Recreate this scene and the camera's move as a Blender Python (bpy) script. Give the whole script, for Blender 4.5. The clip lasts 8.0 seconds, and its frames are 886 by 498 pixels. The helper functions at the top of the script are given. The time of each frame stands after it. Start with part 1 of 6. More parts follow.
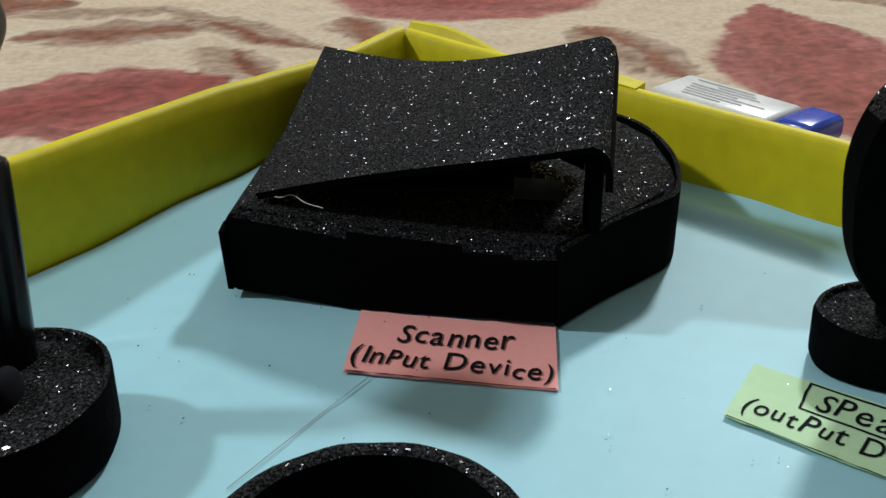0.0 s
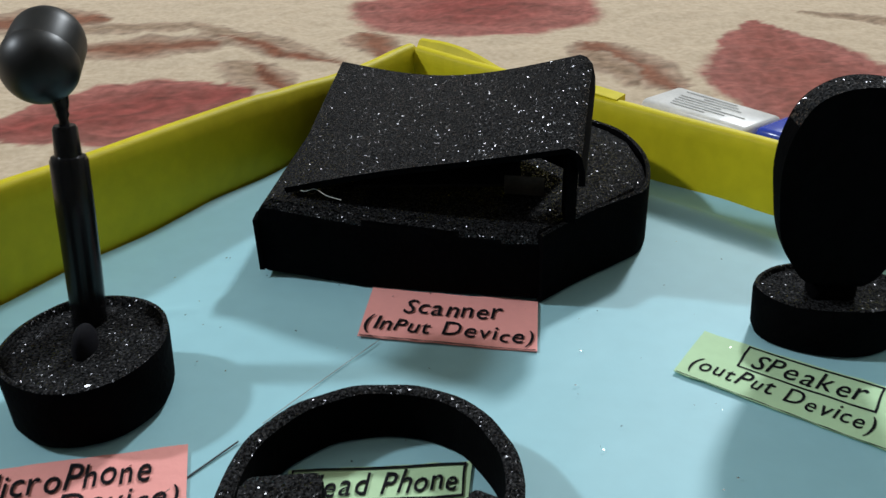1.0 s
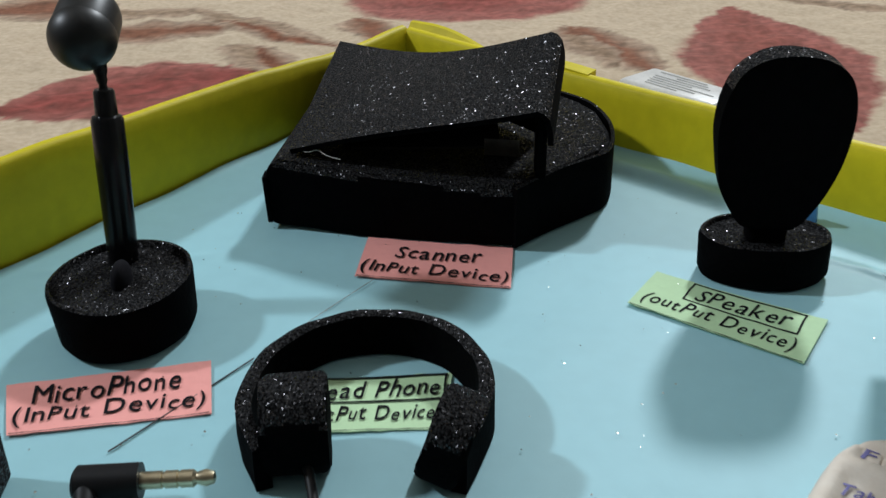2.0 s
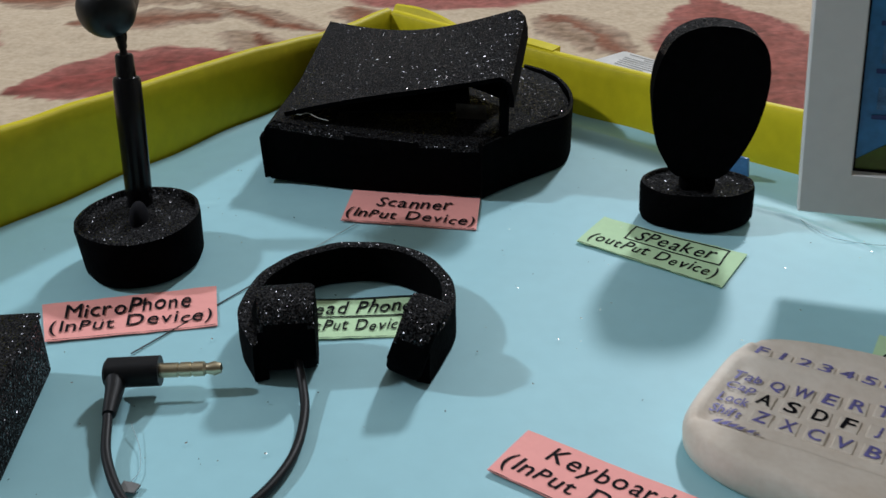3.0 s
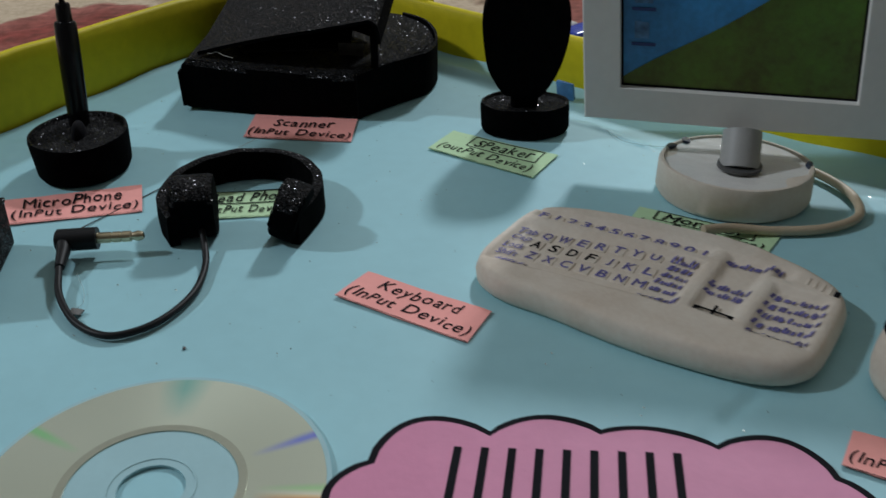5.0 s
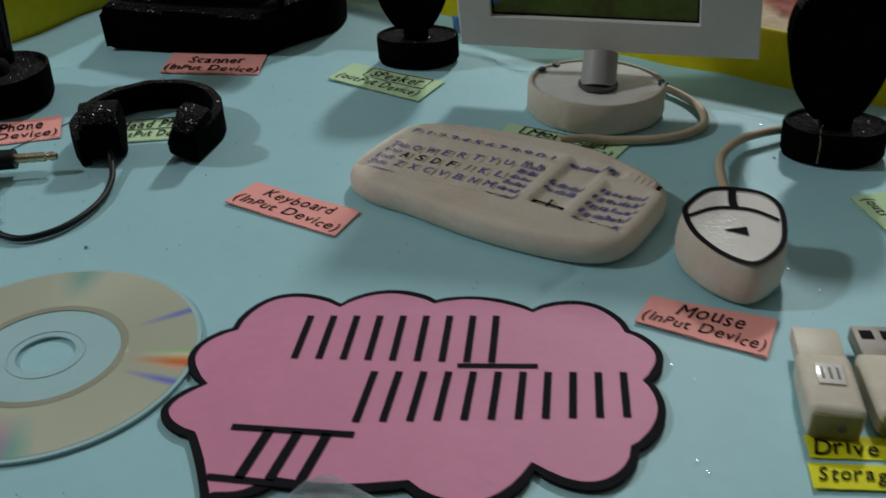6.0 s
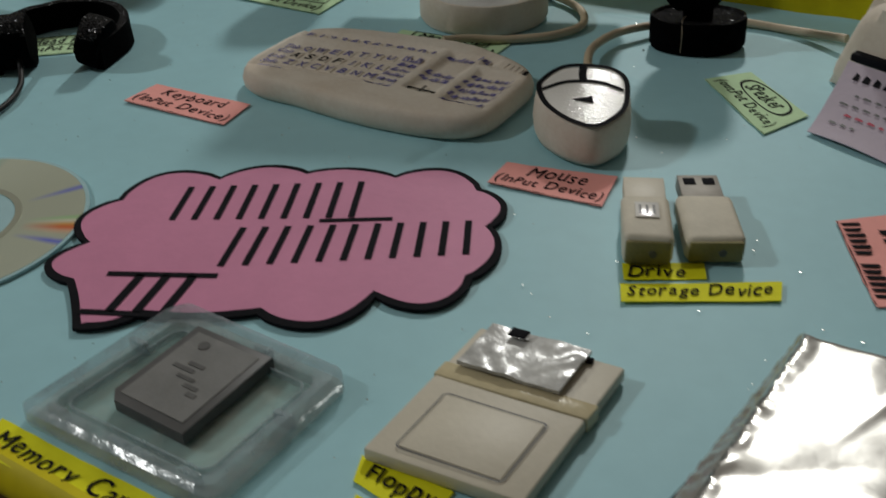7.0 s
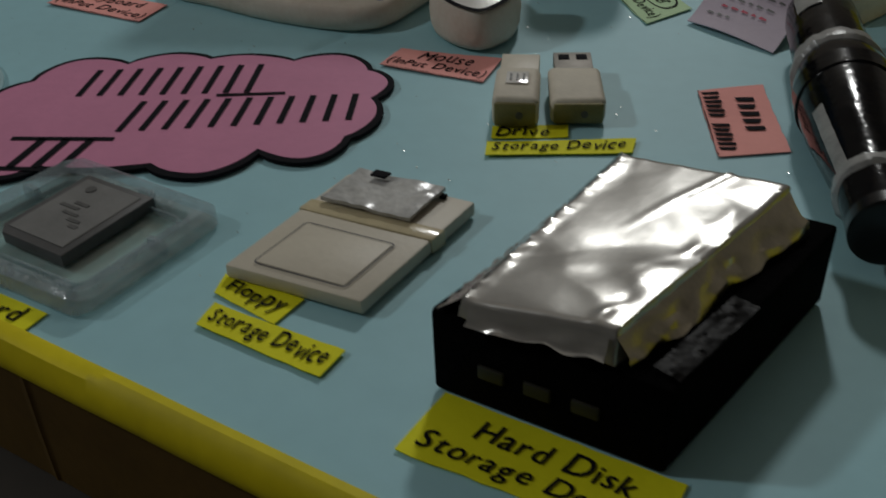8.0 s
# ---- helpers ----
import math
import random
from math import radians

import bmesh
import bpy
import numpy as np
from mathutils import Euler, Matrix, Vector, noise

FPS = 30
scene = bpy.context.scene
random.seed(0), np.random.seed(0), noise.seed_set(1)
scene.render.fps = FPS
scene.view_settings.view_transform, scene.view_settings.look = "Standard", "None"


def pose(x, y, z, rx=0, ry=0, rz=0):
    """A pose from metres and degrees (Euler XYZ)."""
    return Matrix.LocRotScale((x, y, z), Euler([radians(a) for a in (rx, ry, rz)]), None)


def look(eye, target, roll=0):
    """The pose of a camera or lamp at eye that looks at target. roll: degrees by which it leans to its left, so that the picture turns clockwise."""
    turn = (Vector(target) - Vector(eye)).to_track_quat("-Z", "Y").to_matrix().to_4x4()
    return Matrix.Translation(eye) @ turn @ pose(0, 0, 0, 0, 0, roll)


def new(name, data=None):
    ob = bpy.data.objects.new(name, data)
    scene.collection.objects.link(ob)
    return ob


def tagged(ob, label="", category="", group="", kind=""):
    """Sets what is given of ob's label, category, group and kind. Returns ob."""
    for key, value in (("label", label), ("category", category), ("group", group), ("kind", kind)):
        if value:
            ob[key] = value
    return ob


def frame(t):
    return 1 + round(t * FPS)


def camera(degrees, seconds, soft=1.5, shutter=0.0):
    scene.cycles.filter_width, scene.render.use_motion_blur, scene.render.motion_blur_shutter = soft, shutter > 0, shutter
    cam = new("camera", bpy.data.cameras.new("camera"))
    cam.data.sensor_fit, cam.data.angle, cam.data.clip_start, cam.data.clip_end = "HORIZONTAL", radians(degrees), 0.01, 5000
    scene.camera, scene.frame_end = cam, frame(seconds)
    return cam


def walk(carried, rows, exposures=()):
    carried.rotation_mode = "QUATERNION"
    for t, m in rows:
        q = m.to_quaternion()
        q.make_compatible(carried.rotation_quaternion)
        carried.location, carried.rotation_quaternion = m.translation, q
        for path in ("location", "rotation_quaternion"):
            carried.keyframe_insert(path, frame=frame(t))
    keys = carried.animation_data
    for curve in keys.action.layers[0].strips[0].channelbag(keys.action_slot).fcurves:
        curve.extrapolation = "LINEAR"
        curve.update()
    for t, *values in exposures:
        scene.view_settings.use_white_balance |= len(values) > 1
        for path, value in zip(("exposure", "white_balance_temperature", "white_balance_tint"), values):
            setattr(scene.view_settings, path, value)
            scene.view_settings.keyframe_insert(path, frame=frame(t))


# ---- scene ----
# ---------------------------------------------------------------- camera
cam = camera(49.4, 8.0, soft=1.5, shutter=0.35)
PATH = [
    (0, pose(0.0005, 0.0002, 0.1137, 62.30, 0.63, 0.00)),
    (0.5, pose(0.0037, -0.0167, 0.1202, 62.46, 0.93, 0.69)),
    (1, pose(0.0044, -0.0363, 0.1255, 62.97, 0.79, 0.87)),
    (1.5, pose(0.0059, -0.0525, 0.1297, 62.58, 0.79, 0.73)),
    (3, pose(0.0148, -0.1142, 0.1359, 62.19, 0.58, 0.39)),
    (3.5, pose(0.0222, -0.1312, 0.1414, 61.18, 1.31, 0.55)),
    (4, pose(0.0281, -0.1522, 0.1433, 60.90, 1.25, -0.25)),
    (5.5, pose(0.0586, -0.2195, 0.1572, 58.94, 0.31, -3.39)),
    (6, pose(0.0790, -0.2411, 0.1570, 57.74, 1.16, -3.80)),
    (6.5, pose(0.0975, -0.2607, 0.1504, 57.09, 2.07, -4.45)),
    (7, pose(0.1101, -0.2809, 0.1423, 56.32, 2.11, -5.41)),
    (7.5, pose(0.1222, -0.3001, 0.1348, 55.54, 1.93, -6.08)),
    (8, pose(0.1358, -0.3168, 0.1246, 55.17, 2.03, -6.04)),
]
walk(cam, PATH, exposures=[(0, -0.12, 5800, 6), (1.5, -0.18, 5700, 6), (3.0, -0.33, 5700, 9), (4.0, -0.46, 5650, 10), (5.5, -0.86, 5850, 6), (6.5, -1.00, 6300, 7), (7.0, -1.13, 6350, 7), (7.5, -1.38, 6400, 7), (8.0, -1.68, 6200, 8)])

# ---------------------------------------------------------------- light
world = bpy.data.worlds.new("room_air")
world.use_nodes = True
world.node_tree.nodes["Background"].inputs[0].default_value = (0.75, 0.85, 1.0, 1)
world.node_tree.nodes["Background"].inputs[1].default_value = 0.05
scene.world = world


def lamp(name, eye, target, size, watts, colour):
    data = bpy.data.lights.new(name, "AREA")
    data.shape, data.size, data.energy, data.color = "DISK", size, watts, colour
    ob = new(name, data)
    ob.matrix_world = look(eye, target)
    return ob


lamp("wall_lamp_light", (0.98, 2.38, 2.06), (0.06, 0.05, 0), 0.28, 72, (1.0, 0.97, 0.92))
lamp("second_lamp_light", (-2.24, 0.38, 1.92), (0.06, 0.05, 0), 0.20, 44, (1.0, 0.99, 0.97))

# ---------------------------------------------------------------- materials


def material(name, colour, rough=0.6, metal=0.0, var=0.15, scale=60.0, bump=0.0, bump_scale=400.0, spec=0.5, second=None):
    """A procedural surface: two scales of colour variation and a fine relief."""
    m = bpy.data.materials.new(name)
    m.use_nodes = True
    nt = m.node_tree
    b = nt.nodes["Principled BSDF"]
    b.inputs["Roughness"].default_value, b.inputs["Metallic"].default_value = rough, metal
    b.inputs["Specular IOR Level"].default_value = spec
    co = nt.nodes.new("ShaderNodeTexCoord")
    big = nt.nodes.new("ShaderNodeTexNoise")
    big.inputs["Scale"].default_value, big.inputs["Detail"].default_value = scale, 4
    fine = nt.nodes.new("ShaderNodeTexNoise")
    fine.inputs["Scale"].default_value, fine.inputs["Detail"].default_value = scale * 11, 3
    nt.links.new(co.outputs["Object"], big.inputs["Vector"])
    nt.links.new(co.outputs["Object"], fine.inputs["Vector"])
    add = nt.nodes.new("ShaderNodeMath")
    add.operation = "MULTIPLY_ADD"
    add.inputs[1].default_value = 0.4
    nt.links.new(fine.outputs["Fac"], add.inputs[0])
    nt.links.new(big.outputs["Fac"], add.inputs[2])
    ramp = nt.nodes.new("ShaderNodeValToRGB")
    dark = second or tuple(c * (1 - var) for c in colour)
    light = tuple(min(c * (1 + var * 0.6), 0.95) for c in colour)
    ramp.color_ramp.elements[0].position, ramp.color_ramp.elements[1].position = 0.45, 0.95
    ramp.color_ramp.elements[0].color, ramp.color_ramp.elements[1].color = (*dark, 1), (*light, 1)
    nt.links.new(add.outputs[0], ramp.inputs["Fac"])
    nt.links.new(ramp.outputs["Color"], b.inputs["Base Color"])
    if bump:
        n = nt.nodes.new("ShaderNodeTexNoise")
        n.inputs["Scale"].default_value, n.inputs["Detail"].default_value = bump_scale, 5
        nt.links.new(co.outputs["Object"], n.inputs["Vector"])
        bp = nt.nodes.new("ShaderNodeBump")
        bp.inputs["Strength"].default_value, bp.inputs["Distance"].default_value = min(bump, 1.0), 0.0006
        nt.links.new(n.outputs["Fac"], bp.inputs["Height"])
        nt.links.new(bp.outputs["Normal"], b.inputs["Normal"])
    return m


def glitter_foam():
    """Black foam sheet strewn with tiny metallic flakes that each lean their own way."""
    m = bpy.data.materials.new("black_glitter_foam")
    m.use_nodes = True
    nt = m.node_tree
    nodes, links = nt.nodes, nt.links
    base = nodes["Principled BSDF"]
    base.inputs["Roughness"].default_value, base.inputs["Specular IOR Level"].default_value = 0.95, 0.04
    co = nodes.new("ShaderNodeTexCoord")
    grain = nodes.new("ShaderNodeTexNoise")
    grain.inputs["Scale"].default_value, grain.inputs["Detail"].default_value = 1800, 3
    links.new(co.outputs["Object"], grain.inputs["Vector"])
    ramp = nodes.new("ShaderNodeValToRGB")
    ramp.color_ramp.elements[0].color, ramp.color_ramp.elements[1].color = (0.0015, 0.0015, 0.0016, 1), (0.050, 0.050, 0.052, 1)
    ramp.color_ramp.elements[0].position, ramp.color_ramp.elements[1].position = 0.42, 0.72
    links.new(grain.outputs["Fac"], ramp.inputs["Fac"])
    links.new(ramp.outputs["Color"], base.inputs["Base Color"])
    bump = nodes.new("ShaderNodeBump")
    bump.inputs["Strength"].default_value, bump.inputs["Distance"].default_value = 0.9, 0.0004
    links.new(grain.outputs["Fac"], bump.inputs["Height"])
    links.new(bump.outputs["Normal"], base.inputs["Normal"])
    cells = nodes.new("ShaderNodeTexVoronoi")
    cells.inputs["Scale"].default_value = 2100
    shake = nodes.new("ShaderNodeTexNoise")
    shake.inputs["Scale"].default_value, shake.inputs["Detail"].default_value = 300, 2
    links.new(co.outputs["Object"], shake.inputs["Vector"])
    jog = nodes.new("ShaderNodeVectorMath")
    jog.operation = "MULTIPLY_ADD"
    jog.inputs[1].default_value = (0.004, 0.004, 0.004)
    links.new(shake.outputs["Color"], jog.inputs[0])
    links.new(co.outputs["Object"], jog.inputs[2])
    links.new(jog.outputs[0], cells.inputs["Vector"])
    lean = nodes.new("ShaderNodeVectorMath")
    lean.operation = "MULTIPLY_ADD"
    lean.inputs[1].default_value, lean.inputs[2].default_value = (1.8, 1.8, 1.8), (-0.9, -0.9, -0.9)
    links.new(cells.outputs["Color"], lean.inputs[0])
    geo = nodes.new("ShaderNodeNewGeometry")
    tilt = nodes.new("ShaderNodeVectorMath")
    links.new(geo.outputs["Normal"], tilt.inputs[0])
    links.new(lean.outputs[0], tilt.inputs[1])
    unit = nodes.new("ShaderNodeVectorMath")
    unit.operation = "NORMALIZE"
    links.new(tilt.outputs[0], unit.inputs[0])
    flake = nodes.new("ShaderNodeBsdfPrincipled")
    flake.inputs["Metallic"].default_value, flake.inputs["Roughness"].default_value = 1.0, 0.25
    flake.inputs["Base Color"].default_value = (0.055, 0.055, 0.057, 1)
    links.new(unit.outputs[0], flake.inputs["Normal"])
    split = nodes.new("ShaderNodeSeparateColor")
    links.new(cells.outputs["Color"], split.inputs[0])
    few = nodes.new("ShaderNodeMath")
    few.operation, few.inputs[1].default_value = "GREATER_THAN", 0.30
    links.new(split.outputs[2], few.inputs[0])
    small = nodes.new("ShaderNodeMath")
    small.operation, small.inputs[1].default_value = "LESS_THAN", 0.42
    links.new(cells.outputs["Distance"], small.inputs[0])
    both = nodes.new("ShaderNodeMath")
    both.operation = "MULTIPLY"
    links.new(few.outputs[0], both.inputs[0])
    links.new(small.outputs[0], both.inputs[1])
    mix = nodes.new("ShaderNodeMixShader")
    links.new(both.outputs[0], mix.inputs[0])
    links.new(base.outputs[0], mix.inputs[1])
    links.new(flake.outputs[0], mix.inputs[2])
    links.new(mix.outputs[0], nodes["Material Output"].inputs["Surface"])
    return m


def plush_carpet():
    """Cream plush with large maroon petals and brown leaf strokes."""
    m = bpy.data.materials.new("flowered_plush")
    m.use_nodes = True
    nt = m.node_tree
    nodes, links = nt.nodes, nt.links
    b = nodes["Principled BSDF"]
    b.inputs["Roughness"].default_value, b.inputs["Specular IOR Level"].default_value = 0.95, 0.1
    co = nodes.new("ShaderNodeTexCoord")
    mott = nodes.new("ShaderNodeTexNoise")
    mott.inputs["Scale"].default_value, mott.inputs["Detail"].default_value = 230, 6
    links.new(co.outputs["Object"], mott.inputs["Vector"])
    ramp = nodes.new("ShaderNodeValToRGB")
    ramp.color_ramp.elements[0].color, ramp.color_ramp.elements[1].color = (0.74, 0.71, 0.68, 1), (0.94, 0.94, 0.94, 1)
    ramp.color_ramp.elements[0].position, ramp.color_ramp.elements[1].position = 0.3, 0.7
    links.new(mott.outputs["Fac"], ramp.inputs["Fac"])
    attr = nodes.new("ShaderNodeVertexColor")
    attr.layer_name = "pattern"
    mul = nodes.new("ShaderNodeMix")
    mul.data_type, mul.blend_type = "RGBA", "MULTIPLY"
    mul.inputs[0].default_value = 1.0
    links.new(attr.outputs["Color"], mul.inputs[6])
    links.new(ramp.outputs["Color"], mul.inputs[7])
    links.new(mul.outputs[2], b.inputs["Base Color"])
    pile = nodes.new("ShaderNodeTexNoise")
    pile.inputs["Scale"].default_value, pile.inputs["Detail"].default_value = 420, 5
    links.new(co.outputs["Object"], pile.inputs["Vector"])
    bp = nodes.new("ShaderNodeBump")
    bp.inputs["Strength"].default_value, bp.inputs["Distance"].default_value = 0.3, 0.0012
    links.new(pile.outputs["Fac"], bp.inputs["Height"])
    links.new(bp.outputs["Normal"], b.inputs["Normal"])
    return m


def clear_plastic(name, body, tint=(0.93, 0.97, 0.97), haze=(0.34, 0.42, 0.47)):
    """Thin clear plastic: most light passes, scuffs scatter a little, the rest is gloss."""
    m = bpy.data.materials.new(name)
    m.use_nodes = True
    nt = m.node_tree
    b = nt.nodes["Principled BSDF"]
    b.inputs["Base Color"].default_value = (*haze, 1)
    b.inputs["Roughness"].default_value, b.inputs["Specular IOR Level"].default_value = 0.14, 0.8
    through_ = nt.nodes.new("ShaderNodeBsdfTransparent")
    through_.inputs[0].default_value = (*tint, 1)
    co = nt.nodes.new("ShaderNodeTexCoord")
    scuff = nt.nodes.new("ShaderNodeTexNoise")
    scuff.inputs["Scale"].default_value, scuff.inputs["Detail"].default_value = 160, 5
    nt.links.new(co.outputs["Object"], scuff.inputs["Vector"])
    amount = nt.nodes.new("ShaderNodeMapRange")
    amount.inputs["From Min"].default_value, amount.inputs["From Max"].default_value = 0.3, 0.7
    amount.inputs["To Min"].default_value, amount.inputs["To Max"].default_value = body * 0.6, body * 1.4
    nt.links.new(scuff.outputs["Fac"], amount.inputs["Value"])
    bp = nt.nodes.new("ShaderNodeBump")
    bp.inputs["Strength"].default_value, bp.inputs["Distance"].default_value = 0.5, 0.0006
    nt.links.new(scuff.outputs["Fac"], bp.inputs["Height"])
    nt.links.new(bp.outputs["Normal"], b.inputs["Normal"])
    mix = nt.nodes.new("ShaderNodeMixShader")
    nt.links.new(amount.outputs[0], mix.inputs[0])
    nt.links.new(through_.outputs[0], mix.inputs[1])
    nt.links.new(b.outputs[0], mix.inputs[2])
    nt.links.new(mix.outputs[0], nt.nodes["Material Output"].inputs[0])
    return m


GLITTER = glitter_foam()
BLUE = material("pale_blue_paper", (0.36, 0.62, 0.68), 0.52, var=0.07, scale=14, bump=0.25, bump_scale=90, spec=0.3)
YELLOW = material("yellow_foam_sheet", (0.68, 0.575, 0.006), 0.55, var=0.22, scale=16, bump=0.25, bump_scale=140, spec=0.22)
CARDBOARD = material("brown_cardboard", (0.12, 0.072, 0.016), 0.85, var=0.2, scale=30, bump=0.2, bump_scale=300, spec=0.2)
SALMON = material("salmon_paper", (0.93, 0.40, 0.36), 0.75, var=0.07, scale=40, bump=0.2, bump_scale=500, spec=0.25)
GREEN = material("pale_green_paper", (0.54, 0.75, 0.45), 0.75, var=0.07, scale=40, bump=0.2, bump_scale=500, spec=0.25)
NEON = material("neon_yellow_paper", (0.80, 0.78, 0.01), 0.7, var=0.06, scale=40, bump=0.2, bump_scale=500, spec=0.25)
PINK = material("pink_paper", (0.64, 0.25, 0.40), 0.56, var=0.08, scale=30, bump=0.25, bump_scale=240, spec=0.32)
INK = material("black_marker", (0.010, 0.010, 0.013), 0.8, var=0.3, spec=0.08)
BLUE_INK = material("blue_pen", (0.17, 0.155, 0.42), 0.6, var=0.4, scale=300)
RED_INK = material("red_pen", (0.5, 0.03, 0.08), 0.6, var=0.3)
WHITE_CLAY = material("off_white_foam", (0.72, 0.66, 0.57), 0.7, var=0.10, scale=60, bump=0.3, bump_scale=260, spec=0.3, second=(0.64, 0.55, 0.45))
WHITE_TAPE = material("white_glossy_tape", (0.84, 0.82, 0.78), 0.15, var=0.05, scale=80, bump=0.2, bump_scale=1000, spec=0.35)
WET_FILM = material("crinkled_clear_film_on_white", (0.84, 0.82, 0.78), 0.10, var=0.06, scale=80, bump=0.9, bump_scale=170, spec=0.9)
GREY_CARD = material("light_grey_card", (0.78, 0.77, 0.74), 0.6, var=0.06, scale=30, bump=0.2, bump_scale=200)
STEEL = material("steel", (0.62, 0.61, 0.58), 0.22, 1.0, var=0.1, scale=200)
BRASS = material("worn_brass_plating", (0.66, 0.58, 0.40), 0.3, 1.0, var=0.15, scale=300)
FOIL = material("crumpled_foil", (0.50, 0.49, 0.46), 0.24, 0.62, var=0.10, scale=60, bump=0.15, bump_scale=120)
BLACK_FOAM = material("dull_black_foam", (0.002, 0.002, 0.0023), 0.95, var=0.4, scale=300, bump=0.5, bump_scale=900, spec=0.03)
BLACK_PLASTIC = material("black_plastic", (0.007, 0.007, 0.008), 0.24, var=0.3, scale=80, spec=0.3)
SATIN_BLACK = material("satin_black_plastic", (0.007, 0.008, 0.008), 0.42, var=0.2, scale=80, spec=0.4)
BLACK_RUBBER = material("black_rubber", (0.007, 0.007, 0.008), 0.5, var=0.3, scale=200, spec=0.25)
BEIGE = material("beige_cable_sheath", (0.53, 0.43, 0.30), 0.5, var=0.12, scale=120)
GREY_PLASTIC = material("grey_plastic", (0.40, 0.40, 0.39), 0.45, var=0.08, scale=80)
DARK_GREY = material("dark_grey_plastic", (0.09, 0.09, 0.09), 0.5, var=0.2, scale=120)
BEIGE_PLASTIC = material("beige_plastic", (0.62, 0.57, 0.46), 0.5, var=0.07, scale=60, bump=0.15, bump_scale=500)
TAPE = material("yellowed_clear_tape", (0.60, 0.52, 0.33), 0.16, var=0.15, scale=60, bump=0.5, bump_scale=150)
CLEAR = clear_plastic("clear_plastic", 0.34, (0.97, 0.985, 0.985), (0.44, 0.53, 0.57))
CLEAR_BASE = clear_plastic("clear_thin_plastic", 0.22, (0.99, 0.99, 0.97), (0.50, 0.53, 0.47))
CARPET = plush_carpet()
PLASTER = material("cream_plaster", (0.36, 0.345, 0.32), 0.85, var=0.05, scale=3, bump=0.2, bump_scale=60)
DARK_FLOOR = material("brown_floor", (0.05, 0.04, 0.03), 0.6, var=0.3, scale=8, bump=0.2, bump_scale=60)
DULL_METAL = material("dull_plug_metal", (0.30, 0.28, 0.25), 0.6, 0.5, var=0.15, scale=300)
STICK_CLAY = material("beige_foam", (0.66, 0.61, 0.50), 0.65, var=0.12, scale=90, bump=0.3, bump_scale=300, spec=0.3)
WHITEWASH = material("white_ceiling_paint", (0.76, 0.75, 0.72), 0.85, var=0.05, scale=3, bump=0.2, bump_scale=60)

# ---------------------------------------------------------------- mesh helpers


def link(name, bm, mat, smooth=None):
    me = bpy.data.meshes.new(name)
    bmesh.ops.recalc_face_normals(bm, faces=bm.faces)
    bm.to_mesh(me)
    bm.free()
    me.materials.append(mat)
    if smooth is not None:
        me.shade_smooth()
        if smooth < 3:
            me.set_sharp_from_angle(angle=smooth)
    return new(name, me)


def part(name, bm, mat, parent, label="", smooth=0.6):
    ob = link(name, bm, mat, smooth)
    ob.parent = parent
    return tagged(ob, label)


def shaded_sides(ob):
    """Shade put into the material: glitter on upward faces, near-black foam on the rest."""
    ob.data.materials.append(BLACK_FOAM)
    for p in ob.data.polygons:
        p.material_index = 0 if p.normal.z > 0.35 else 1
    return ob


def thing(name, m, label, category, group="", kind=""):
    ob = new(name)
    ob.empty_display_size = 0.01
    ob.matrix_world = m
    return tagged(ob, label, category, group, kind)


def single(name, bm, mat, m, label, category, group="", kind="", smooth=0.6):
    ob = link(name, bm, mat, smooth)
    ob.matrix_world = m
    return tagged(ob, label, category, group, kind)


def prism(outline, z0, z1, bevel=0.0, seg=2, bm=None):
    """An outline (counter-clockwise) raised from z0 to z1, its rims rounded."""
    bm = bm or bmesh.new()
    low = [bm.verts.new((x, y, z0)) for x, y in outline]
    high = [bm.verts.new((x, y, z1)) for x, y in outline]
    n = len(outline)
    bottom, top = bm.faces.new(low[::-1]), bm.faces.new(high)
    for i in range(n):
        bm.faces.new((low[i], low[(i + 1) % n], high[(i + 1) % n], high[i]))
    if bevel:
        edges = list({e for f in (bottom, top) for e in f.edges})
        bmesh.ops.bevel(bm, geom=edges, offset=bevel, segments=seg, profile=0.5, affect="EDGES", clamp_overlap=True)
    return bm


def rounded(w, d, r, n=6, cx=0.0, cy=0.0):
    pts = []
    for sx, sy, a0 in ((1, 1, 0), (-1, 1, 90), (-1, -1, 180), (1, -1, 270)):
        for i in range(n + 1):
            a = radians(a0 + 90 * i / n)
            pts.append((cx + sx * (w / 2 - r) + r * math.cos(a), cy + sy * (d / 2 - r) + r * math.sin(a)))
    return pts


def ellipse(rx, ry, n=48, cx=0.0, cy=0.0, power=2.0):
    pts = []
    for i in range(n):
        a = 2 * math.pi * i / n
        c, s = math.cos(a), math.sin(a)
        pts.append((cx + rx * math.copysign(abs(c) ** (2 / power), c), cy + ry * math.copysign(abs(s) ** (2 / power), s)))
    return pts


def block(w, d, h, bevel=0.0006, at=(0, 0, 0), seg=2, bm=None):
    bm = bm or bmesh.new()
    made = bmesh.ops.create_cube(bm, size=1.0, matrix=Matrix.Translation(at) @ Matrix.Diagonal((w, d, h, 1)))
    if bevel:
        edges = list({e for v in made["verts"] for e in v.link_edges})
        bmesh.ops.bevel(bm, geom=edges, offset=bevel, segments=seg, profile=0.5, affect="EDGES", clamp_overlap=True)
    return bm


